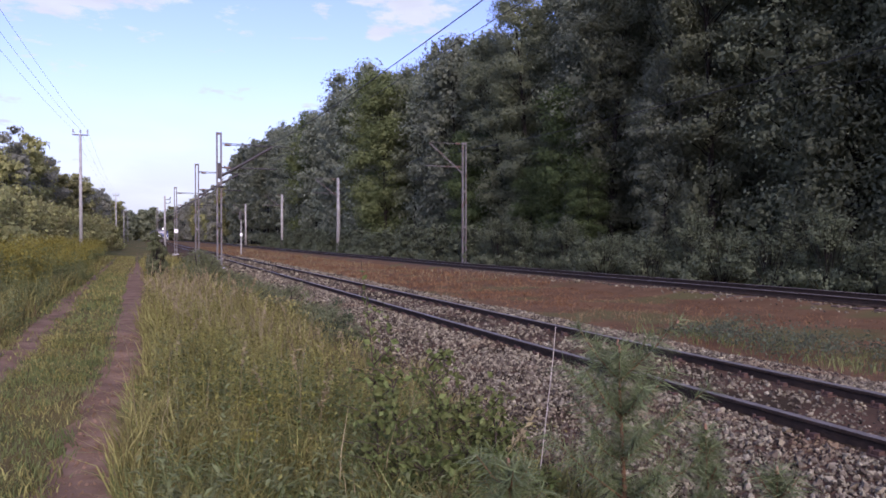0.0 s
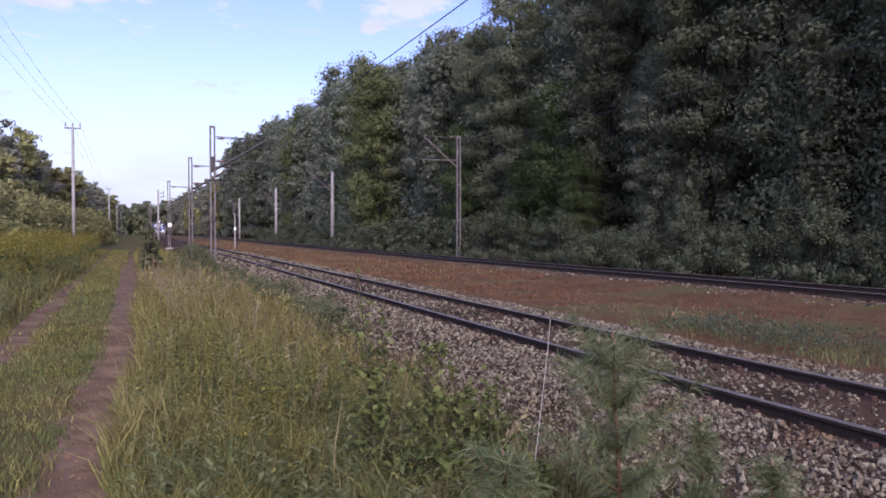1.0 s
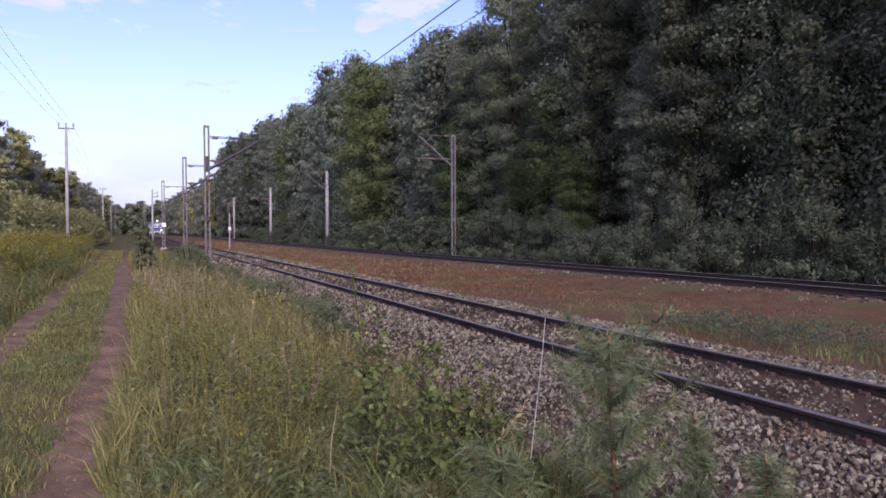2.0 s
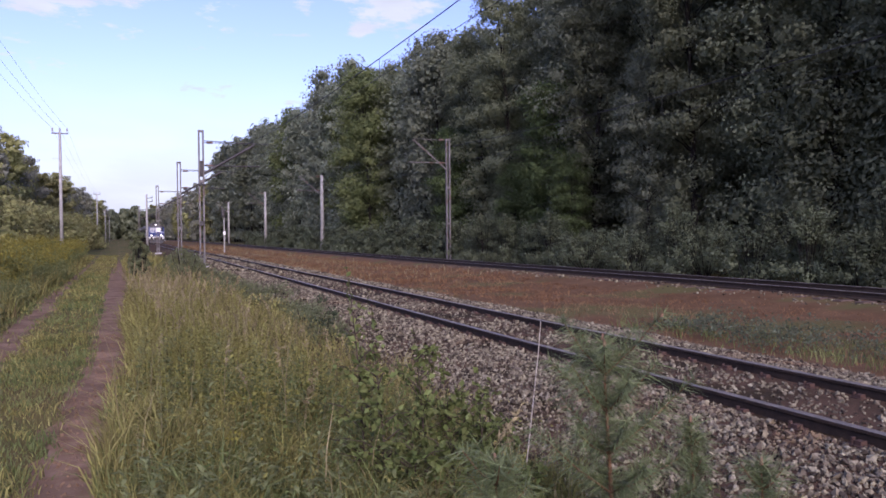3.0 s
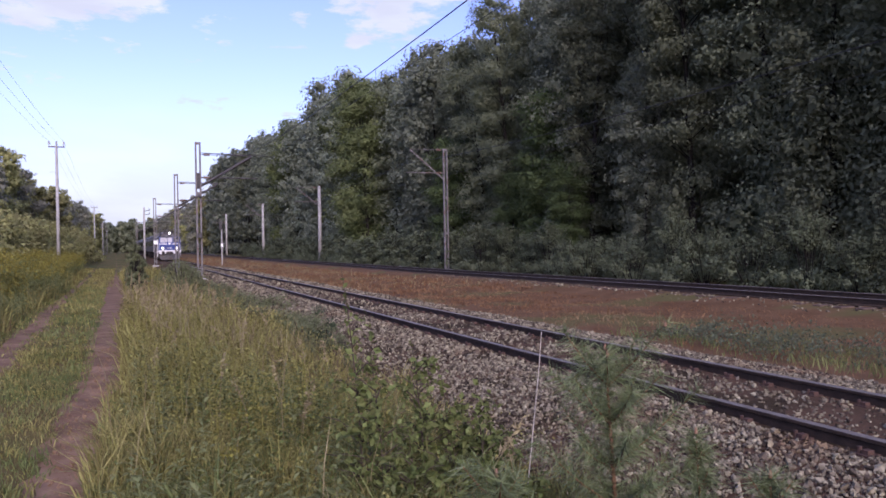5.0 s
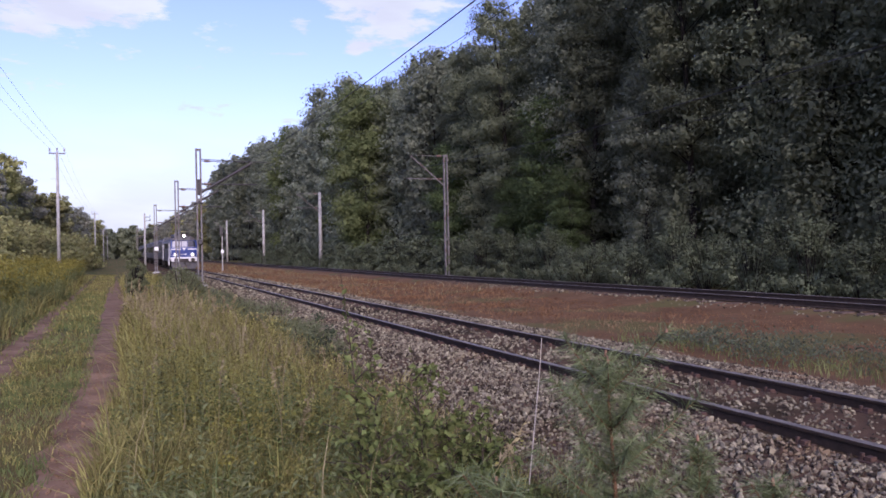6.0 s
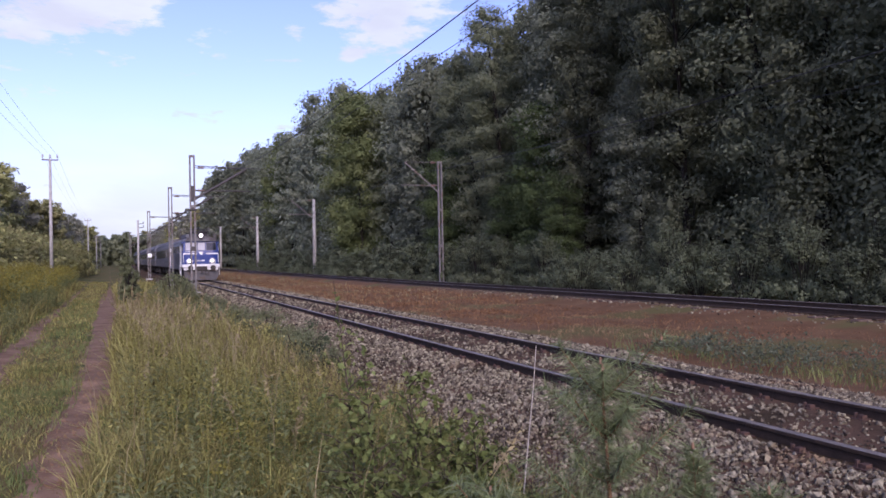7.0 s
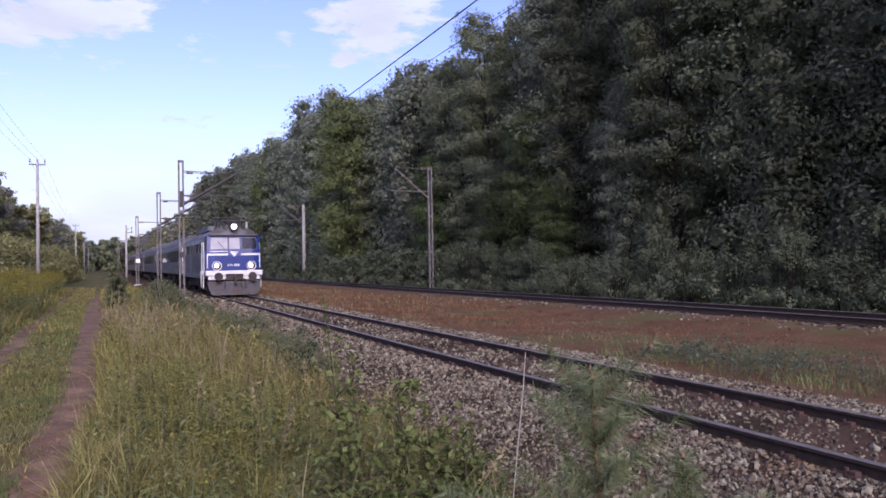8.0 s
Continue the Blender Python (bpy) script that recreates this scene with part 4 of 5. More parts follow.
def build_grass():
    field("tall_grass", "tall yellow-green grass between the lane and the track", M["grass"], [(-12, 3.4, -10, 2.6, 70, 0.26, 22.0), (-0.1, 3.2, 1.0, 9, 1050, 0.47, 1.0), (0.08, 3.3, 9, 22, 500, 0.54, 2.0), (0.35, 3.8, 22, 60, 130, 0.6, 3.0), (-2.3, -0.1, 3, 14, 700, 0.13, 17.0), (-2.1, -0.1, 14, 40, 160, 0.14, 18.0), (-2.4, -0.05, 22, 75, 190, 0.13, 25.0), (-8, -1.95, 5, 20, 260, 0.62, 4.0), (-14, -1.9, 20, 60, 70, 0.6, 5.0)], 0.011, 0.6)
    field("green_grass", "fresh green grass in the verge and on the lane", M["grass_green"], [(-0.15, 3.4, 1.0, 8, 620, 0.36, 6.0), (-2.3, 0.0, 3, 12, 1300, 0.13, 7.0), (-2.2, 0.0, 12, 40, 320, 0.15, 8.0), (-4.5, -1.8, 4, 16, 350, 0.28, 9.0), (8.8, 11.4, 5, 12.5, 110, 0.27, 10.0)], 0.010, 0.55)
    field("dry_grass_stalks", "straw-coloured dry grass stalks among green and red grass", M["straw"], [(0.1, 3.2, 2.0, 11, 12, 0.62, 11.0), (0.4, 2.6, 11, 22, 60, 0.85, 12.0), (0.0, 3.4, 22, 40, 18, 0.8, 12.0), (9.0, 15.6, 30, 70, 8, 0.28, 23.0), (9.0, 15.8, 70, 130, 4, 0.40, 24.0)], 0.007, 0.25)
    field("arching_grass", "long arching bright-green grass blades in the foreground", M["grass_green"], [(0.1, 2.1, 2.4, 4.8, 620, 0.47, 19.0), (-0.1, 1.6, 4.0, 8.5, 260, 0.48, 20.0)], 0.014, 1.2)
    field("red_dry_grass", "rust-red dry grass between the tracks and along the ballast", M["red_grass"], [(2.3, 3.5, 9, 34, 110, 0.34, 26.0), (8.7, 14.8, 6, 26, 190, 0.13, 14.0), (8.9, 15.6, 26, 70, 70, 0.22, 15.0), (8.9, 15.8, 70, 140, 16, 0.36, 16.0)], 0.010, 0.9)


build_grass()


def leafy_stems(x, d, h, leaf, per, lean=0.12):
    """Upright herb stems as slim blades, and their leaves set alternately up the stem."""
    n = len(x)
    z = ground_z(x, d)
    tip = np.stack([x + rng.normal(size=n) * lean * h, d + rng.normal(size=n) * lean * h, z + h], -1)
    foot = np.stack([x, d, z - 0.03], -1)
    side = np.stack([np.full(n, 0.004), np.full(n, 0.002), np.zeros(n)], -1)
    v = np.stack([foot - side, foot + side, tip], 1).reshape(-1, 3)
    t = 3 * np.arange(n)[:, None] + [0, 1, 2]
    s = rng.uniform(0.18, 1.0, (n, per, 1))
    a = rng.uniform(0, 6.283, (n, per))
    reach = (leaf * (1.25 - 0.75 * s[..., 0]))[..., None] * rng.uniform(0.6, 1.2, (n, per, 1))
    out = np.stack([np.cos(a), np.sin(a), rng.uniform(-0.1, 0.7, (n, per))], -1)
    root = foot[:, None] * (1 - s) + tip[:, None] * s
    w = np.stack([-np.sin(a), np.cos(a), 0 * a], -1) * reach * 0.16
    mid, end = root + out * reach * 0.5, root + out * reach - np.array([0, 0, 1.0]) * reach * 0.25
    lv = np.stack([root, mid - w, mid + w, end], 2).reshape(-1, 3)
    k = 4 * np.arange(n * per)[:, None]
    return joined([(v, t), (lv, np.vstack([k + [0, 1, 2], k + [1, 3, 2]]))])


def build_herbs():
    """Stands of leafy herbs in the verge, yellowing with distance from the lane."""
    for name, label, mat, n, x0, x1, d0, d1, h, leaf, per, seed in (
            ("verge_mugwort", "tall yellow-green leafy herbs standing in the verge", "herb_yellow", 1100, 0.15, 2.3, 5.5, 18, 0.62, 0.10, 22, 31.0),
            ("verge_tansy", "dull green leafy herbs among the verge grass", "herb_green", 520, 0.0, 2.5, 2.9, 10, 0.48, 0.11, 20, 37.0),
            ("verge_dock", "red-brown dying herbs at the edge of the ballast", "herb_brown", 700, 1.7, 3.3, 5.0, 20, 0.46, 0.07, 16, 41.0),
            ("lane_bank_herbs", "green herbs on the bank beside the lane", "herb_green", 1700, -5.5, -1.95, 10, 36, 0.62, 0.13, 20, 43.0)):
        x, d = rng.uniform(x0, x1, n), rng.uniform(d0, d1, n)
        keep = (rng.random(n) < 1.5 * patchy(x, d, 1.9, seed) - 0.25) & (x * 0.372 + d * 0.928 > 2.9) & (np.abs(x - rut_x(d)) > 0.36) & (x - near_x(d) < -2.9)
        x, d = x[keep], d[keep]
        hh = h * rng.uniform(0.55, 1.2, len(x)) * (0.75 + 0.5 * patchy(x, d, 0.8, seed + 2))
        tagged(new(name, tri_mesh(name, *leafy_stems(x, d, hh, leaf, per), M[mat])), label, "weeds", kind="stuff")


build_herbs()


def build_goldenrod():
    """Goldenrod stand on the lane bank: clumps of leafy stems under yellow plumes."""
    def model(n, h):
        clump = tagged(new("goldenrod_clump"), "clump of yellow flowering goldenrod on the lane bank", "goldenrod", "goldenrod clumps")
        leaf_p, plume, stems = [], [], []
        for k in range(n):
            a, rr, hh = rng.uniform(0, 6.283), 0.75 * math.sqrt(rng.random()), h * rng.uniform(0.72, 1.08)
            foot = np.array([rr * math.cos(a), rr * math.sin(a), -0.05])
            tip = foot * [1.25, 1.25, 0] + [0, 0, hh]
            stems.append(tube([foot, (foot + tip) / 2, tip], [0.006, 0.005, 0.003], 3))
            s = rng.uniform(0.1, 0.9, (26, 1))
            leaf_p.append(foot * (1 - s) + tip * s + rng.normal(size=(26, 3)) * 0.055)
            plume.append(tip + rng.normal(size=(22, 3)) * [0.065, 0.065, 0.085] - [0, 0, 0.04])
        tagged(part("stem_mass", tri_mesh("stem_mass", *joined(stems), M["herb_green"]), None, clump), kind="stuff")
        p, q = np.vstack(leaf_p), np.vstack(plume)
        tagged(part("foliage", tri_mesh("foliage", *leaves(p, rng.uniform(0.06, 0.13, len(p)), 0.5, 0.35, None, True), M["herb_green"]), None, clump), kind="stuff")
        tagged(part("flower_plume", tri_mesh("flower_plume", *leaves(q, rng.uniform(0.04, 0.075, len(q)), 0.7, 0.7, None, True), M["goldenrod"]), None, clump, "dull yellow flower plumes"), kind="stuff")
        return clump

    spots = []
    for k in range(150):
        d = float(19 + 49 * rng.random() ** 0.85)
        x = float(rng.uniform(-5.6, -2.2)) - 0.012 * (d - 19)
        spots.append((x, d, float(rng.uniform(0.75, 1.12)), k))
    plant_rows([model(30, 1.15), model(26, 1.35), model(34, 1.0)], spots)


build_goldenrod()


def build_lane_litter():
    """Small pebbles and crumbs of earth in the wheel ruts."""
    n = 1300
    d = rng.uniform(3.5, 14, n)
    wob = 0.10 * np.sin(d * 0.9) + 0.06 * np.sin(d * 2.3)
    x = rut_x(d) - 0.2 * wob + rng.normal(size=n) * 0.12
    size = 0.009 * rng.lognormal(0, 0.45, n).clip(0.4, 2.6)
    tagged(new("lane_pebbles", tri_mesh("lane_pebbles", *stones(x, d, ground_z(x, d) + size * 0.3, size, False), M["rut"])), "small pebbles and earth crumbs in the wheel rut", "pebbles", kind="stuff")


build_lane_litter()


def build_seed_heads():
    """Feathery grass panicles standing above the verge."""
    for k in range(75):
        x, d = (float(rng.uniform(0.25, 3.0)), float(rng.uniform(3.6, 12))) if k < 22 else (float(rng.uniform(0.35, 2.2)), float(rng.uniform(11, 24)))
        h = float(rng.uniform(0.55, 0.95)) * (1.0 if k < 22 else 1.12)
        z = float(ground_z(x, d))
        lean = rng.normal(size=2) * 0.10
        axis = np.array([(0, 0, 0), (lean[0] * 0.4, lean[1] * 0.4, h * 0.6), (lean[0] * 1.4, lean[1] * 1.4, h)])
        stalk = tagged(new("seed_head"), "straw-coloured feathery grass seed head", "grass", "grass seed heads")
        stalk.location = (x, d, z)
        part("stalk", tri_mesh("stalk", *tube(axis, [0.003, 0.0025, 0.0015], 4), M["straw"]), None, stalk)
        s = rng.uniform(0.72, 1.0, 26)
        p = np.stack([np.interp(s, [0, 0.6, 1], axis[:, i]) for i in range(3)], -1) + rng.normal(size=(26, 3)) * [0.014, 0.014, 0.012]
        tagged(part("panicle", tri_mesh("panicle", *leaves(p, rng.uniform(0.025, 0.06, 26) * min(1.7, max(1.0, d / 9)), 0.0, 0.35), M["straw"]), None, stalk), kind="stuff")


build_seed_heads()


# ---- young pines, saplings and single stalks in the verge ----
def needles(base, way, n, length, spread):
    """Needle pairs as slim triangles round a twig from base along way."""
    s = rng.uniform(0, 1, n)
    p = base + way * s[:, None]
    u = way / np.linalg.norm(way)
    d = rng.normal(size=(n, 3))
    d -= (d @ u)[:, None] * u
    d /= np.linalg.norm(d, axis=1)[:, None]
    d = d * spread + u * rng.uniform(0.25, 1.0, (n, 1))
    d /= np.linalg.norm(d, axis=1)[:, None]
    L = length * rng.uniform(0.7, 1.2, (n, 1))
    w = np.cross(d, rng.normal(size=(n, 3)))
    w /= np.linalg.norm(w, axis=1)[:, None]
    w *= 0.0021
    tip = p + d * L + np.array([0, 0, -0.03])
    v = np.stack([p - w, p + w, tip], 1)
    return v.reshape(-1, 3), 3 * np.arange(n)[:, None] + [0, 1, 2]


def young_pine(x, d, h, spread, label, count=70):
    z = float(ground_z(x, d))
    pine = tagged(new("young_pine"), label, "pine", "young pines")
    pine.location = (x, d, z)
    lean = np.array([-0.05, 0.02]) * h
    top = np.array([lean[0], lean[1], h])
    hs = np.linspace(0, 1, 6)
    axis = np.stack([lean[0] * hs, lean[1] * hs, hs * h - 0.05], -1)
    twig, need, buds = [tube(axis, 0.011 * h * (1.15 - hs) + 0.003, 7)], [], []
    need.append(needles(axis[1], top - axis[1], 1100, 0.14, 0.9))
    for level, n in ((0.16, 5), (0.33, 6), (0.50, 6), (0.68, 6), (0.84, 5)):
        for k in range(n):
            a = 6.283 * (k + rng.uniform(0, 0.6)) / n
            base = np.array([lean[0] * level, lean[1] * level, level * h])
            L = spread * (0.92 - 0.34 * level) * rng.uniform(0.7, 1.25)
            way = np.array([math.cos(a), math.sin(a), 0.35 + 0.75 * level + rng.uniform(-0.15, 0.3)]) * L * rng.uniform(0.7, 1.05)
            twig.append(tube([base, base + way * 0.5 - [0, 0, 0.02], base + way], [0.005, 0.004, 0.002], 5))
            need.append(needles(base + way * 0.1, way * 0.95, int(0.8 * count * (0.7 + L * 2.2)), 0.135, 0.85))
            buds.append(base + way)
    buds.append(top)
    part("stem", tri_mesh("stem", *joined(twig), M["twig"], smooth=True), None, pine)
    part("needle_mass", tri_mesh("needle_mass", *joined(need), M["needle"]), None, pine)
    for b in buds[-3:] if h > 1 else buds[-1:]:
        part("bud", rods((b - np.array([0, 0, 0.01]), b + np.array([0, 0, 0.025]), 0.011, 0.005), seg=6), M["bud"], pine, "orange-brown pine bud")
    return pine


def sapling(x, d, h, spread, label, n_twigs=9, leaf=0.045, per=16):
    z = float(ground_z(x, d))
    sap = tagged(new("sapling"), label, "sapling", "leafy saplings")
    sap.location = (x, d, z)
    lean = np.array([-0.07, 0.02]) * h
    hs = np.linspace(0, 1, 6)
    axis = np.stack([lean[0] * hs ** 2, lean[1] * hs, hs * h - 0.04], -1)
    twig, pts = [tube(axis, 0.008 * (1.2 - hs), 6)], []
    for k in range(n_twigs):
        f = rng.uniform(0.2, 0.78)
        a = rng.uniform(0, 6.283)
        base = np.array([np.interp(f, hs, axis[:, i]) for i in range(3)])
        L = spread * (1.15 - 0.8 * f) * rng.uniform(0.7, 1.2)
        way = np.array([math.cos(a), math.sin(a), 0.5]) * L
        twig.append(tube([base, base + way * 0.55 + [0, 0, 0.03], base + way], [0.005, 0.004, 0.0015], 5))
        s = rng.uniform(0.2, 1.05, per)[:, None]
        pts.append(base + way * s + rng.normal(size=(per, 3)) * 0.028)
    s = rng.uniform(0.35, 0.97, 34)
    pts.append(np.stack([np.interp(s, hs, axis[:, i]) for i in range(3)], -1) + rng.normal(size=(34, 3)) * 0.03 * (1.25 - s[:, None]))
    part("stem", tri_mesh("stem", *twig[0], M["stem"], smooth=True), None, sap)
    for piece in twig[1:]:
        part("twig", tri_mesh("twig", *piece, M["stem"], smooth=True), None, sap)
    p = np.vstack(pts)
    part("foliage", tri_mesh("foliage", *leaves(p, leaf * rng.uniform(0.6, 1.4, len(p)), 0.5, 0.68), M["leaf_sapling"]), None, sap)
    return sap


def build_weeds():
    """Small broad leaves of weeds between the grass."""
    for name, label, mat, n, x0, x1, d0, d1, h, size in (
            ("verge_weeds", "leafy green weeds among the verge grass", "leaf_sapling", 3200, -0.1, 2.9, 2.6, 9.0, 0.36, 0.030),
            ("verge_herbs", "yellowing leafy herbs along the verge", "grass", 3600, 0.0, 3.0, 4.0, 20.0, 0.48, 0.030),
            ("strip_weeds", "grey-green low weeds between the two tracks", "leaf_strip", 2600, 8.9, 11.4, 4.5, 12.0, 0.34, 0.045),
            ("lane_weeds", "low plantain and clover along the lane", "grass", 3500, -4.5, 0.0, 3.5, 16.0, 0.09, 0.024)):
        x, d = rng.uniform(x0, x1, n), rng.uniform(d0, d1, n)
        keep = (rng.random(n) < patchy(x, d, 2.6, 21.0 + d0)) & (x * 0.372 + d * 0.928 > 2.8)
        wob = 0.10 * np.sin(d * 0.9) + 0.06 * np.sin(d * 2.3)
        keep &= ~((np.abs(x - rut_x(d) + 0.2 * wob) < 0.22) | (np.abs(x + 1.55 + 0.3 * wob) < 0.22) | ((x - near_x(d) > -3.1) & (x - near_x(d) < 2.4)))
        x, d = x[keep], d[keep]
        z = ground_z(x, d) + h * rng.uniform(0.05, 1.0, len(x)) * (0.5 + patchy(x, d, 1.3, 5.0))
        pts = np.repeat(np.stack([x, d, z], -1), 5, 0) + rng.normal(size=(5 * len(x), 3)) * [0.035, 0.035, 0.04]
        tagged(new(name, tri_mesh(name, *leaves(pts, size * np.repeat(np.clip(d / 8, 1, 2), 5) * rng.uniform(0.5, 1.4, len(pts)), 0.6, 0.5), M[mat])), label, "weeds", kind="stuff")


build_weeds()


def build_verge_plants():
    young_pine(2.54, 3.55, 1.30, 0.50, "young pine with long grey-green needles and orange buds", 210)
    young_pine(1.58, 3.05, 0.74, 0.20, "small bright-green pine seedling", 110)
    young_pine(2.95, 3.35, 0.88, 0.12, "slim young pine at the foot of the ballast", 50)
    young_pine(2.85, 2.75, 0.80, 0.16, "small pine seedling at the foot of the ballast", 60)
    for x, d, h, s, n in ((1.46, 4.75, 1.62, 0.26, 20), (1.55, 4.6, 1.15, 0.30, 18), (1.92, 4.85, 1.25, 0.30, 16), (2.2, 4.5, 1.05, 0.26, 14), (1.9, 4.3, 0.66, 0.32, 14), (2.2, 4.1, 0.55, 0.30, 12), (1.65, 4.3, 0.70, 0.28, 12), (2.08, 4.75, 0.98, 0.30, 18), (2.22, 4.8, 0.82, 0.32, 18), (2.32, 4.6, 0.92, 0.26, 16), (1.98, 5.0, 0.80, 0.30, 14)):
        sapling(x, d, h, s, "leafy young broadleaf sapling at the edge of the ballast", n, 0.050, 13)
    dark = bush_model(0.95, 0.45, 22, 60, 0.045, M["leaf_conifer"], "small dark-green conifer bush beside the ballast", "small conifers", "small_conifer")
    plant_rows([dark], [(3.15, 12.6, 1.0, 0)])
    # a single dry stalk
    x, d = 2.40, 4.2
    stalk = tagged(new("dry_stalk"), "single thin pale dry plant stalk", "stalk")
    stalk.location = (x, d, float(ground_z(x, d)))
    part("stem", tri_mesh("stem", *tube([(-0.10, 0, 0), (-0.06, 0.01, 0.4), (-0.015, 0, 0.8), (0.03, 0.01, 1.1), (0.045, 0, 1.32)], [0.0045, 0.004, 0.004, 0.003, 0.002], 5), M["pale_stalk"], smooth=True), None, stalk)
    for fx, fd in ((0.75, 5.6), (0.9, 5.7), (0.62, 4.6), (1.1, 7.0)):
        fl = tagged(new("yellow_flower"), "small yellow wild flower among the grass", "flower", "yellow wild flowers")
        fl.location = (fx, fd, float(ground_z(fx, fd)))
        part("stem", tri_mesh("stem", *tube([(0, 0, 0), (0.02, 0, 0.3), (0.0, 0.02, 0.5)], [0.004, 0.003, 0.002], 4), M["leaf_sapling"]), None, fl)
        p = np.array([0, 0.02, 0.5]) + rng.normal(size=(26, 3)) * [0.05, 0.05, 0.02]
        part("blossom", tri_mesh("blossom", *leaves(p, np.full(26, 0.022), 0.8, 0.9), M["goldenrod"]), None, fl)


build_verge_plants()


# ---- the train: front towards -Y, origin under the front buffers at rail height ----
def shell(profile, ys, shape=None):
    """A hull of half-profiles (x, z) mirrored and carried along ys; shape(y, x, z) bends it. Capped at both ends."""
    bm = bmesh.new()
    ring = [(x, z) for x, z in profile] + [(-x, z) for x, z in reversed(profile) if abs(x) > 1e-6]
    rows = []
    for y in ys:
        rows.append([bm.verts.new(shape(y, x, z) if shape else (x, y, z)) for x, z in ring])
    k = len(ring)
    for a, b in zip(rows, rows[1:]):
        for i in range(k):
            bm.faces.new((a[i], a[(i + 1) % k], b[(i + 1) % k], b[i]))
    bm.faces.new(rows[0])
    bm.faces.new(rows[-1][::-1])
    bmesh.ops.recalc_face_normals(bm, faces=bm.faces)
    return bm


def wheelset(parent, y, r, spin):
    """Two wheels on an axle, a part that turns on its own."""
    ws = part("wheelset", rods(((-0.85, 0, 0), (0.85, 0, 0), 0.08), seg=10), M["under"], parent)
    ws.location = (0, y, r)
    for s in (-1, 1):
        bm = rods(((s * 0.69, 0, 0), (s * 0.82, 0, 0), r), ((s * 0.66, 0, 0), (s * 0.69, 0, 0), r + 0.03), ((s * 0.82, 0, 0), (s * 0.86, 0, 0), 0.16), seg=28)
        for k in range(6):
            a = k * math.pi / 3
            box(bm, s * 0.825, math.cos(a) * 0.32, math.sin(a) * 0.32, 0.02, 0.09, 0.09)
        part("wheel", bm, M["under"], ws)
    spin.append((ws, (0, y, r), r))


def bogie(parent, y, base, r, spin):
    b = part("bogie_frame", boxes(*[(s * 1.02, y, 0.62, 0.16, base + 1.3, 0.26) for s in (-1, 1)], (0, y, 0.60, 2.0, 0.5, 0.24), *[(s * 1.08, y + o, r, 0.2, 0.3, 0.34) for s in (-1, 1) for o in (-base / 2, base / 2)], bevel=0.02), M["under"], parent, "grimy dark bogie frame")
    for s in (-1, 1):
        for o in (-0.3, 0.3):
            part("spring", rods(((s * 1.05, y + o, 0.45), (s * 1.05, y + o, 0.85), 0.11), seg=10), M["under"], b)
    for o in (-base / 2, base / 2):
        wheelset(parent, y + o, r, spin)


def coupling_gear(parent, y, way):
    for s in (-1, 1):
        bf = part("buffer", rods(((s * 0.875, y, 1.06), (s * 0.875, y + way * 0.45, 1.06), 0.13, 0.11), ((s * 0.875, y + way * 0.45, 1.06), (s * 0.875, y + way * 0.56, 1.06), 0.215), seg=18), M["under"], parent, "dark round buffer")


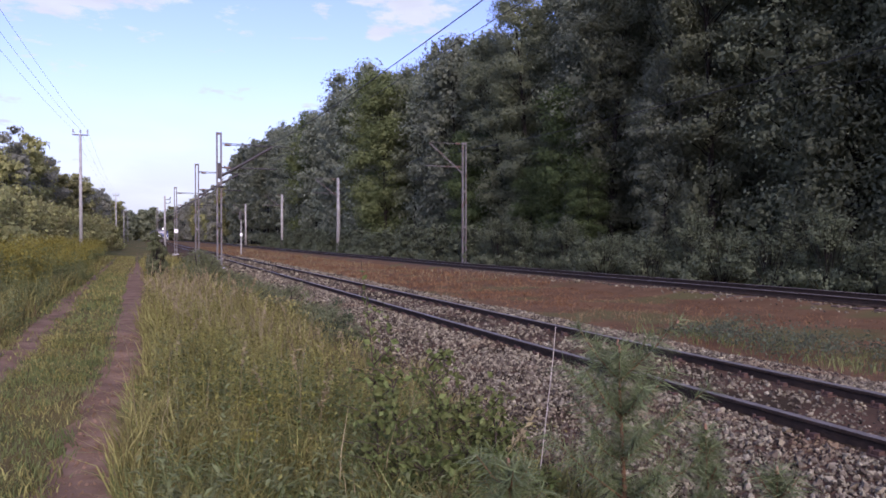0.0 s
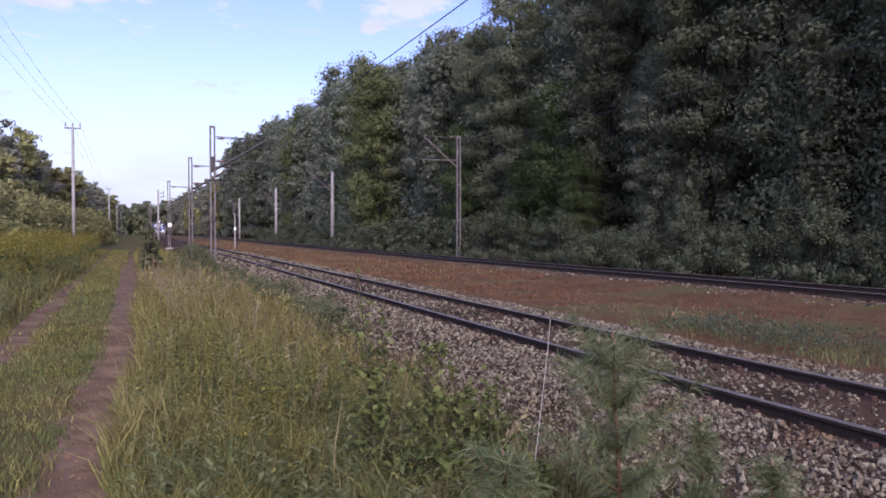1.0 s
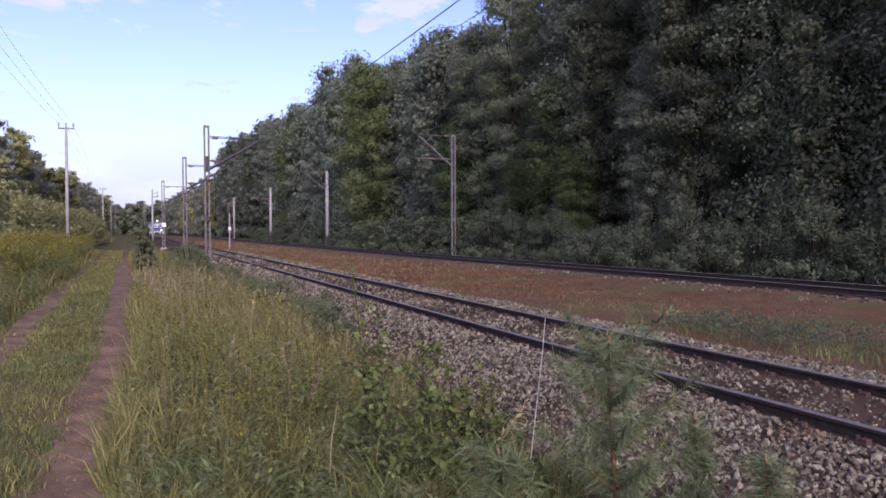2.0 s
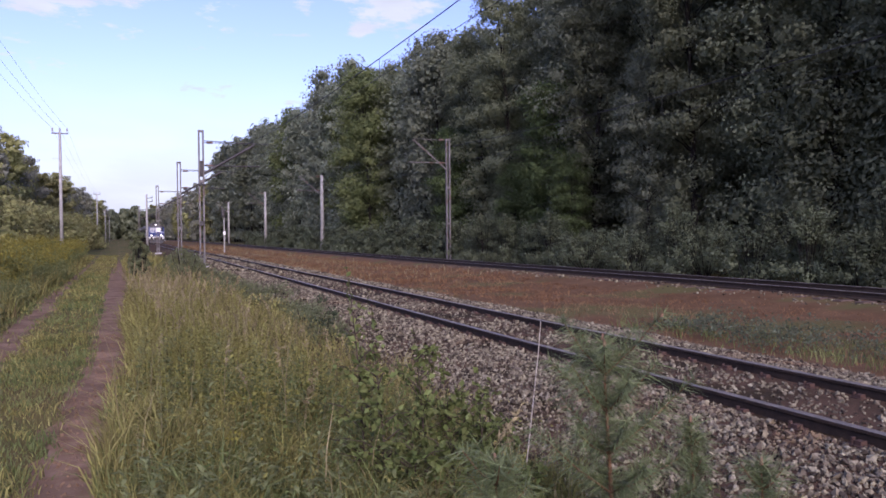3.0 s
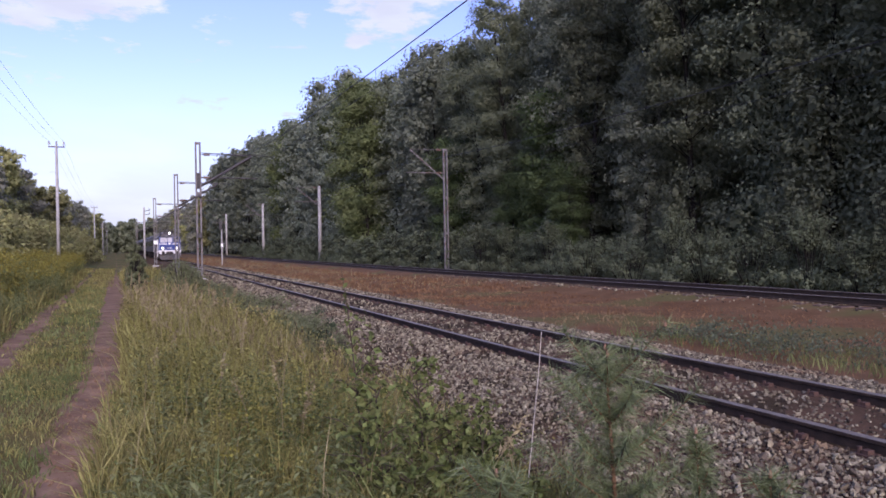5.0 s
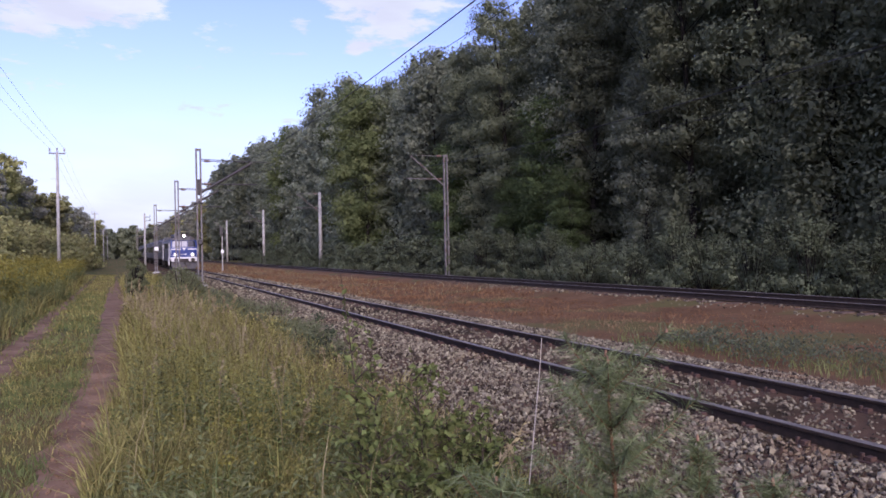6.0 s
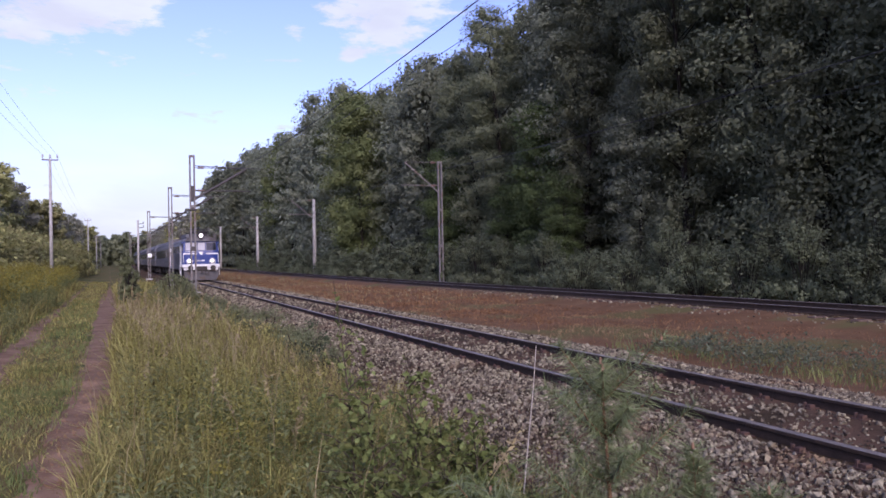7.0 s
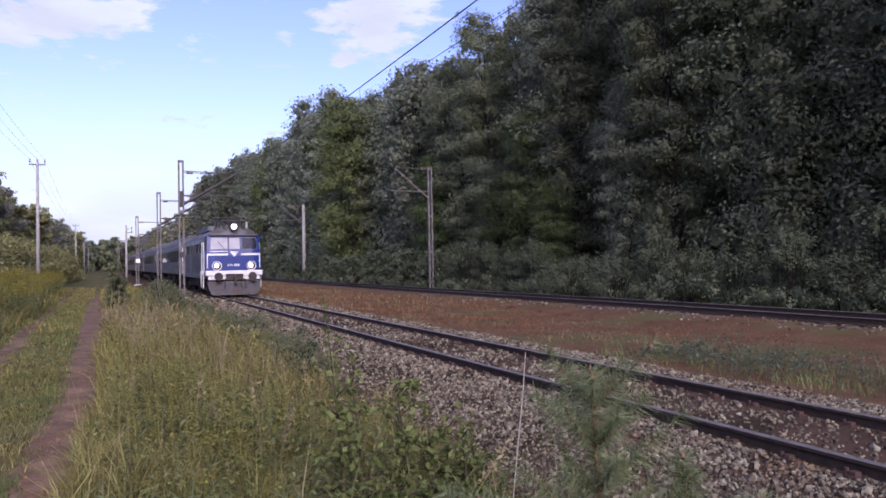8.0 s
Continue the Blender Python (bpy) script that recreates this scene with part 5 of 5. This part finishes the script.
def build_loco():
    spin = []
    loco = tagged(new("electric_locomotive"), "blue and grey electric locomotive with lit headlamps", "locomotive")
    prof = [(0, 1.0), (1.42, 1.0), (1.47, 1.1), (1.47, 2.2), (1.44, 2.9), (1.36, 3.22), (1.05, 3.52), (0.6, 3.68), (0, 3.74)]

    def nose(y, x, z):
        back = 0.16 * max(0, z - 2.15) ** 1.2 + 0.30 * max(0, abs(x) - 1.0) ** 1.6
        if y < 0.75:
            y += back
        elif y > 15.2:
            y -= back
        return (x, y, z)

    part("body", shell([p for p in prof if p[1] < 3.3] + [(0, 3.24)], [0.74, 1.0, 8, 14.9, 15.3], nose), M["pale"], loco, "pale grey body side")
    part("roof", shell([(0, 3.20), (1.372, 3.20), (1.372, 3.235), (1.05, 3.53), (0.6, 3.69), (0, 3.75)], [0.58, 1.0, 8, 14.9, 15.32], nose), M["roof"], loco, "sooty grey roof")
    # blue front: panel pieces stand proud of the body
    def slab(x0, x1, z0, z1, proud, thick=0.03, nx=6, nz=3):
        """A piece of the curved cab front; x is the one at the waist and narrows with the body above it."""
        bm = bmesh.new()
        vs = {}
        for f, dy in ((0, -proud), (1, thick)):
            for i in range(nx + 1):
                for j in range(nz + 1):
                    x, z = x0 + (x1 - x0) * i / nx, z0 + (z1 - z0) * j / nz
                    yy = 0.575 + 0.16 * max(0, z - 2.15) ** 1.2 + 0.30 * max(0, abs(x) - 1.0) ** 1.6
                    narrow = 1 - 0.03 * max(0, z - 2.2) - 0.05 * max(0, z - 2.85)
                    vs[f, i, j] = bm.verts.new((x * narrow, yy + dy, z))
        for i in range(nx):
            for j in range(nz):
                for f in (0, 1):
                    bm.faces.new((vs[f, i, j], vs[f, i + 1, j], vs[f, i + 1, j + 1], vs[f, i, j + 1]))
            for j in (0, nz):
                bm.faces.new((vs[0, i, j], vs[0, i + 1, j], vs[1, i + 1, j], vs[1, i, j]))
        for j in range(nz):
            for i in (0, nx):
                bm.faces.new((vs[0, i, j], vs[0, i, j + 1], vs[1, i, j + 1], vs[1, i, j]))
        bmesh.ops.recalc_face_normals(bm, faces=bm.faces)
        return bm

    fr = part("front_panel", slab(-1.47, 1.47, 1.34, 3.25, 0.0, 0.14, 20, 12), M["blue"], loco, "bright blue cab front")
    # the left pane carries a painted sky reflection, the right one is plain glass
    for x0, x1, mat, lab in ((-1.26, -0.34, "blind", "windscreen painted pale with reflected sky"), (-0.24, 0.34, "blind", "pale middle cab window"), (0.48, 1.28, "glass", "dark windscreen")):
        wn = part("windscreen", slab(x0, x1, 2.52, 3.12, 0.006), M[mat], fr, lab)
        bm = bmesh.new()
        for a, b, c, e in ((x0 - 0.03, x0, 2.49, 3.15), (x1, x1 + 0.03, 2.49, 3.15), (x0, x1, 2.49, 2.52), (x0, x1, 3.12, 3.15)):
            s = slab(a, b, c, e, 0.016, 0.03, 3, 2)
            me = bpy.data.meshes.new("tmp")
            s.to_mesh(me)
            bm.from_mesh(me)
            s.free()
            bpy.data.meshes.remove(me)
        part("window_frame", bm, M["pale"], fr, "pale window frame")
    for x0, x1, z0, z1 in ((-1.44, -0.32, 2.18, 2.28), (0.40, 1.46, 2.18, 2.28), (-1.30, -0.34, 2.38, 2.42), (-1.46, -1.41, 1.5, 2.2), (1.41, 1.46, 1.5, 2.2)):
        part("white_stripe", slab(x0, x1, z0, z1, 0.010), M["white"], fr, "white painted stripe")
    for z, half in ((2.36, 0.20), (2.29, 0.15), (2.22, 0.10), (2.15, 0.05)):
        part("emblem", slab(0.02 - half, 0.02 + half, z - 0.035, z + 0.035, 0.012), M["white"], fr, "white pointed emblem on the cab front")
    for x in (-0.30, -0.20, -0.10, 0.04, 0.14, 0.24):
        part("number_bar", slab(x - 0.035, x + 0.035, 1.60, 1.72, 0.012), M["white"], fr, "white unreadable number bar")
    for sx in (-1, 1):
        for y0 in (0.80, 14.66):
            panel = part("cab_side_panel", boxes((sx * 1.435, y0 + 0.27, 1.9, 0.05, 0.56, 1.12), (sx * 1.41, y0 + 0.27, 3.12, 0.06, 0.5, 0.18), bevel=0.008), M["blue"], loco, "blue cab side panel")
            part("white_stripe", boxes((sx * 1.462, y0 + 0.27, 2.23, 0.01, 0.54, 0.10)), M["white"], panel)
        for y0 in (1.22, 2.28):
            part("grab_rail", rods(((sx * 1.52, y0, 0.45), (sx * 1.52, y0, 1.35), 0.03), ((sx * 1.42, y0, 1.32), (sx * 1.52, y0, 1.32), 0.02)), M["white"], loco, "white grab rail beside the steps")
        part("side_sill", boxes((sx * 1.43, 7.95, 1.0, 0.06, 14.0, 0.12), bevel=0.01), M["pale"], loco)
    part("front_visor", boxes((0, 0.66, 3.27, 2.55, 0.2, 0.05), bevel=0.012), M["roof"], loco, "grey visor over the windscreens")
    for x, tip in ((-0.5, -0.85), (0.62, 0.9)):
        part("wiper", rods(((x, 0.56, 2.54), (tip, 0.61, 2.95), 0.012)), M["under"], loco)
    part("bumper_beam", boxes((0, 0.56, 1.24, 2.96, 0.22, 0.26), (0, 0.60, 1.02, 2.7, 0.16, 0.28), bevel=0.02), M["white"], loco, "white painted buffer beam")
    for s in (-1, 1):
        lamp = part("headlamp", rods(((s * 0.90, 0.62, 1.62), (s * 0.90, 0.45, 1.62), 0.25, 0.25), seg=24), M["white"], loco, "round white headlamp housing")
        part("lens", rods(((s * 0.90 - 0.03, 0.46, 1.64), (s * 0.90 - 0.03, 0.435, 1.64), 0.12, 0.11), seg=24), M["lamp"], lamp, "glowing white lens")
        part("ring", rods(((s * 0.90, 0.455, 1.62), (s * 0.90, 0.445, 1.62), 0.205), seg=24), M["dark_steel"], lamp)
    top = part("top_lamp", rods(((0.02, 0.95, 3.72), (0.02, 0.58, 3.72), 0.27, 0.25), seg=24), M["dark_steel"], loco, "round roof headlamp housing")
    part("lens", rods(((0.02, 0.59, 3.72), (0.02, 0.555, 3.72), 0.145, 0.13), seg=24), M["lamp"], top, "glowing white lens")
    part("lamp_hood", boxes((0.02, 0.85, 4.02, 1.25, 0.7, 0.07), (-0.45, 0.9, 3.8, 0.08, 0.4, 0.4), (0.5, 0.9, 3.8, 0.08, 0.4, 0.4), bevel=0.015), M["dark_steel"], top)
    coupling_gear(loco, 0.50, -1)
    coupling_gear(loco, 15.4, 1)
    part("coupling_hook", boxes((0, 0.3, 1.0, 0.12, 0.5, 0.12), (0, 0.08, 0.85, 0.16, 0.08, 0.4), (0, 0.42, 1.02, 0.9, 0.1, 0.34), bevel=0.015), M["under"], loco)
    part("plough", shell([(0, 0.07), (1.15, 0.07), (1.32, 0.36), (1.38, 0.80), (0, 0.80)], [0.35, 0.62], lambda y, x, z: (x, y + 0.18 * (0.8 - z) * -1 + 0.10 * abs(x), z)), M["plough"], loco, "scratched grey snow plough")
    for x, foot, r in ((-0.5, -0.55, 0.03), (0.5, 0.55, 0.03), (0.3, 0.32, 0.025)):
        part("hose", rods(((x, 0.3, 0.95), (foot, 0.2, 0.47), r)), M["under"], loco)
    for s in (-1, 1):
        for y0 in (1.75, 13.6):
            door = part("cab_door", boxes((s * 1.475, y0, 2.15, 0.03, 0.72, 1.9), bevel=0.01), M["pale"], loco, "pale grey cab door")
            part("door_window", boxes((s * 1.492, y0, 2.68, 0.012, 0.48, 0.6)), M["glass"], door)
            part("handrail", rods(*[((s * 1.55, y0 + o, 1.15), (s * 1.55, y0 + o, 2.9), 0.028) for o in (-0.46, 0.46)]), M["white"], door, "white door handrail")
            part("step", boxes(*[(s * 1.40, y0, z, 0.18, 0.45, 0.04) for z in (0.4, 0.7, 0.95)], (s * 1.48, y0 - 0.24, 0.68, 0.03, 0.03, 0.62), (s * 1.48, y0 + 0.24, 0.68, 0.03, 0.03, 0.62)), M["under"], door)
        for y0 in (0.98, 14.5):
            part("cab_side_window", boxes((s * 1.452, y0 + 0.06, 2.72, 0.03, 0.42, 0.56), bevel=0.008), M["glass"], loco)
        for y0 in (3.6, 5.4, 7.2, 9.0, 10.8, 12.2):
            gr = part("side_window", boxes((s * 1.462, y0, 2.66, 0.03, 0.95, 0.56), bevel=0.01), M["glass"], loco)
        bm = bmesh.new()
        for z in np.arange(1.35, 2.15, 0.13):
            box(bm, s * 1.475, 8.0, float(z), 0.02, 8.6, 0.035)
        part("side_rib", bm, M["pale"], loco)
        part("blue_band", boxes((s * 1.472, 8.0, 1.15, 0.02, 14.2, 0.16), bevel=0.004), M["coach_grey"], loco)
    for y in (4.0, 11.9):
        bogie(loco, y, 3.05, 0.625, spin)
    part("equipment_box", boxes((0, 7.95, 0.7, 2.3, 3.0, 0.55), bevel=0.04), M["under"], loco)
    rg = part("roof_gear", boxes((0, 8, 3.85, 1.4, 4.5, 0.3), (0.4, 5.2, 3.86, 0.5, 0.9, 0.3), bevel=0.04), M["roof"], loco)
    for y in (2.3, 3.7, 12.2, 13.6):
        for x in (-0.55, 0.55):
            part("insulator", rods(((x, y, 3.5), (x, y, 4.08), 0.07)), M["dark_steel"], rg)
    def pantograph(name, first, *tubes):
        pan = part(name, rods(first), M["dark_steel"], loco, "dark steel tube pantograph")
        for tube_ends in tubes:
            part("pantograph_tube", rods(tube_ends), M["dark_steel"], pan)

    # front pantograph folded, rear pantograph raised to the contact wire
    pantograph("pantograph_folded", ((-0.6, 2.2, 4.1), (0.6, 2.2, 4.1), 0.03), ((-0.6, 3.8, 4.1), (0.6, 3.8, 4.1), 0.03), ((-0.6, 2.2, 4.1), (-0.5, 3.9, 4.22), 0.028), ((0.6, 2.2, 4.1), (0.5, 3.9, 4.22), 0.028), ((-0.9, 2.6, 4.3), (0.9, 2.6, 4.3), 0.035), ((-0.5, 3.9, 4.22), (-0.4, 2.6, 4.3), 0.022), ((0.5, 3.9, 4.22), (0.4, 2.6, 4.3), 0.022))
    pantograph("pantograph_raised", ((-0.6, 12.1, 4.1), (0.6, 12.1, 4.1), 0.03), ((-0.6, 13.7, 4.1), (0.6, 13.7, 4.1), 0.03), ((-0.6, 12.1, 4.1), (-0.5, 13.8, 4.85), 0.028), ((0.6, 12.1, 4.1), (0.5, 13.8, 4.85), 0.028), ((-0.5, 13.8, 4.85), (-0.3, 12.8, 5.6), 0.022), ((0.5, 13.8, 4.85), (0.3, 12.8, 5.6), 0.022), ((-0.85, 12.8, 5.62), (0.85, 12.8, 5.62), 0.035))
    # the body is narrower than the buffer beam below it
    for o in loco.children_recursive:
        if o.name.split(".")[0] in ("body", "roof", "front_panel", "windscreen", "window_frame", "white_stripe", "cab_door", "door_window", "handrail", "cab_side_window", "side_window", "side_rib", "blue_band"):
            o.data.transform(Matrix.Diagonal((0.955, 1, 1, 1)))
    return loco, spin


def build_coach(k):
    spin = []
    coach = tagged(new("passenger_coach"), "grey passenger coach with dark windows and a sooty roof", "railway coach", "passenger coaches")
    L = 24.5
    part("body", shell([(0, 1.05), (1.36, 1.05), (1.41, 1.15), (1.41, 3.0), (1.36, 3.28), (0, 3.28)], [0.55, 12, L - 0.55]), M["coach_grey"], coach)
    part("roof", shell([(0, 3.24), (1.372, 3.24), (1.372, 3.30), (1.2, 3.62), (0.75, 3.86), (0, 3.98)], [0.5, 12, L - 0.5]), M["roof"], coach, "pale sooty grey roof")
    for s in (-1, 1):
        for i in range(11):
            w = part("window", boxes((s * 1.415, 2.9 + i * 1.87, 2.42, 0.03, 1.25, 0.86), bevel=0.01), M["glass"], coach)
            w["label"] = "dark coach window"
        for y0 in (1.1, L - 1.1):
            dr = part("door", boxes((s * 1.42, y0, 2.05, 0.03, 0.78, 1.95), bevel=0.01), M["pale"], coach, "pale grey coach door")
            part("door_window", boxes((s * 1.438, y0, 2.6, 0.012, 0.5, 0.7)), M["glass"], dr)
        part("stripe", boxes((s * 1.418, L / 2, 1.62, 0.014, L - 3.2, 0.20)), M["pale"], coach, "pale stripe below the windows")
    for y0 in (0.3, L - 0.3):
        part("gangway", boxes((0, y0, 2.2, 1.3, 0.5, 2.3), bevel=0.05), M["under"], coach)
    for y0, ln in ((10, 3.2), (14.6, 2.2)):
        part("underframe_box", boxes((0, y0, 0.78, 2.2, ln, 0.56), bevel=0.03), M["under"], coach)
    for y in (3.2, L - 3.2):
        bogie(coach, y, 2.5, 0.46, spin)
    coupling_gear(coach, 0.5, -1)
    coupling_gear(coach, L - 0.5, 1)
    return coach, spin


LOCO, LOCO_SPIN = build_loco()
COACHES = [build_coach(0)]
for k in range(4):
    c = copy_thing(COACHES[0][0], Matrix())
    COACHES.append((c, []))


# ---- what moves ----
SPEED, FRONT_AT_END = 23.5, 41.7


def rail_place(d):
    return Vector((float(near_x(d)), d, float(near_z(d))))


def vehicle_rows(offset, length):
    rows = []
    for k in range(33):
        t = 8.0 * k / 32
        front = FRONT_AT_END + SPEED * (8.0 - t) + offset
        a, b = rail_place(front), rail_place(front + length)
        rows.append((t, Matrix.Translation(a) @ pose(0, 0, 0, 0, 0, -math.degrees(math.atan2(b.x - a.x, b.y - a.y)))))
    return rows


def motions():
    walk(LOCO, vehicle_rows(0.0, 15.9))
    for k, (coach, spin) in enumerate(COACHES):
        walk(coach, vehicle_rows(15.95 + 24.55 * k, 24.5))
    for ws, place, r in LOCO_SPIN:
        rows = []
        for f in range(241):
            t = f / 30
            rows.append((t, Matrix.Translation(place) @ Matrix.Rotation(SPEED * t / r % (2 * math.pi), 4, "X")))
        walk(ws, rows)


motions()
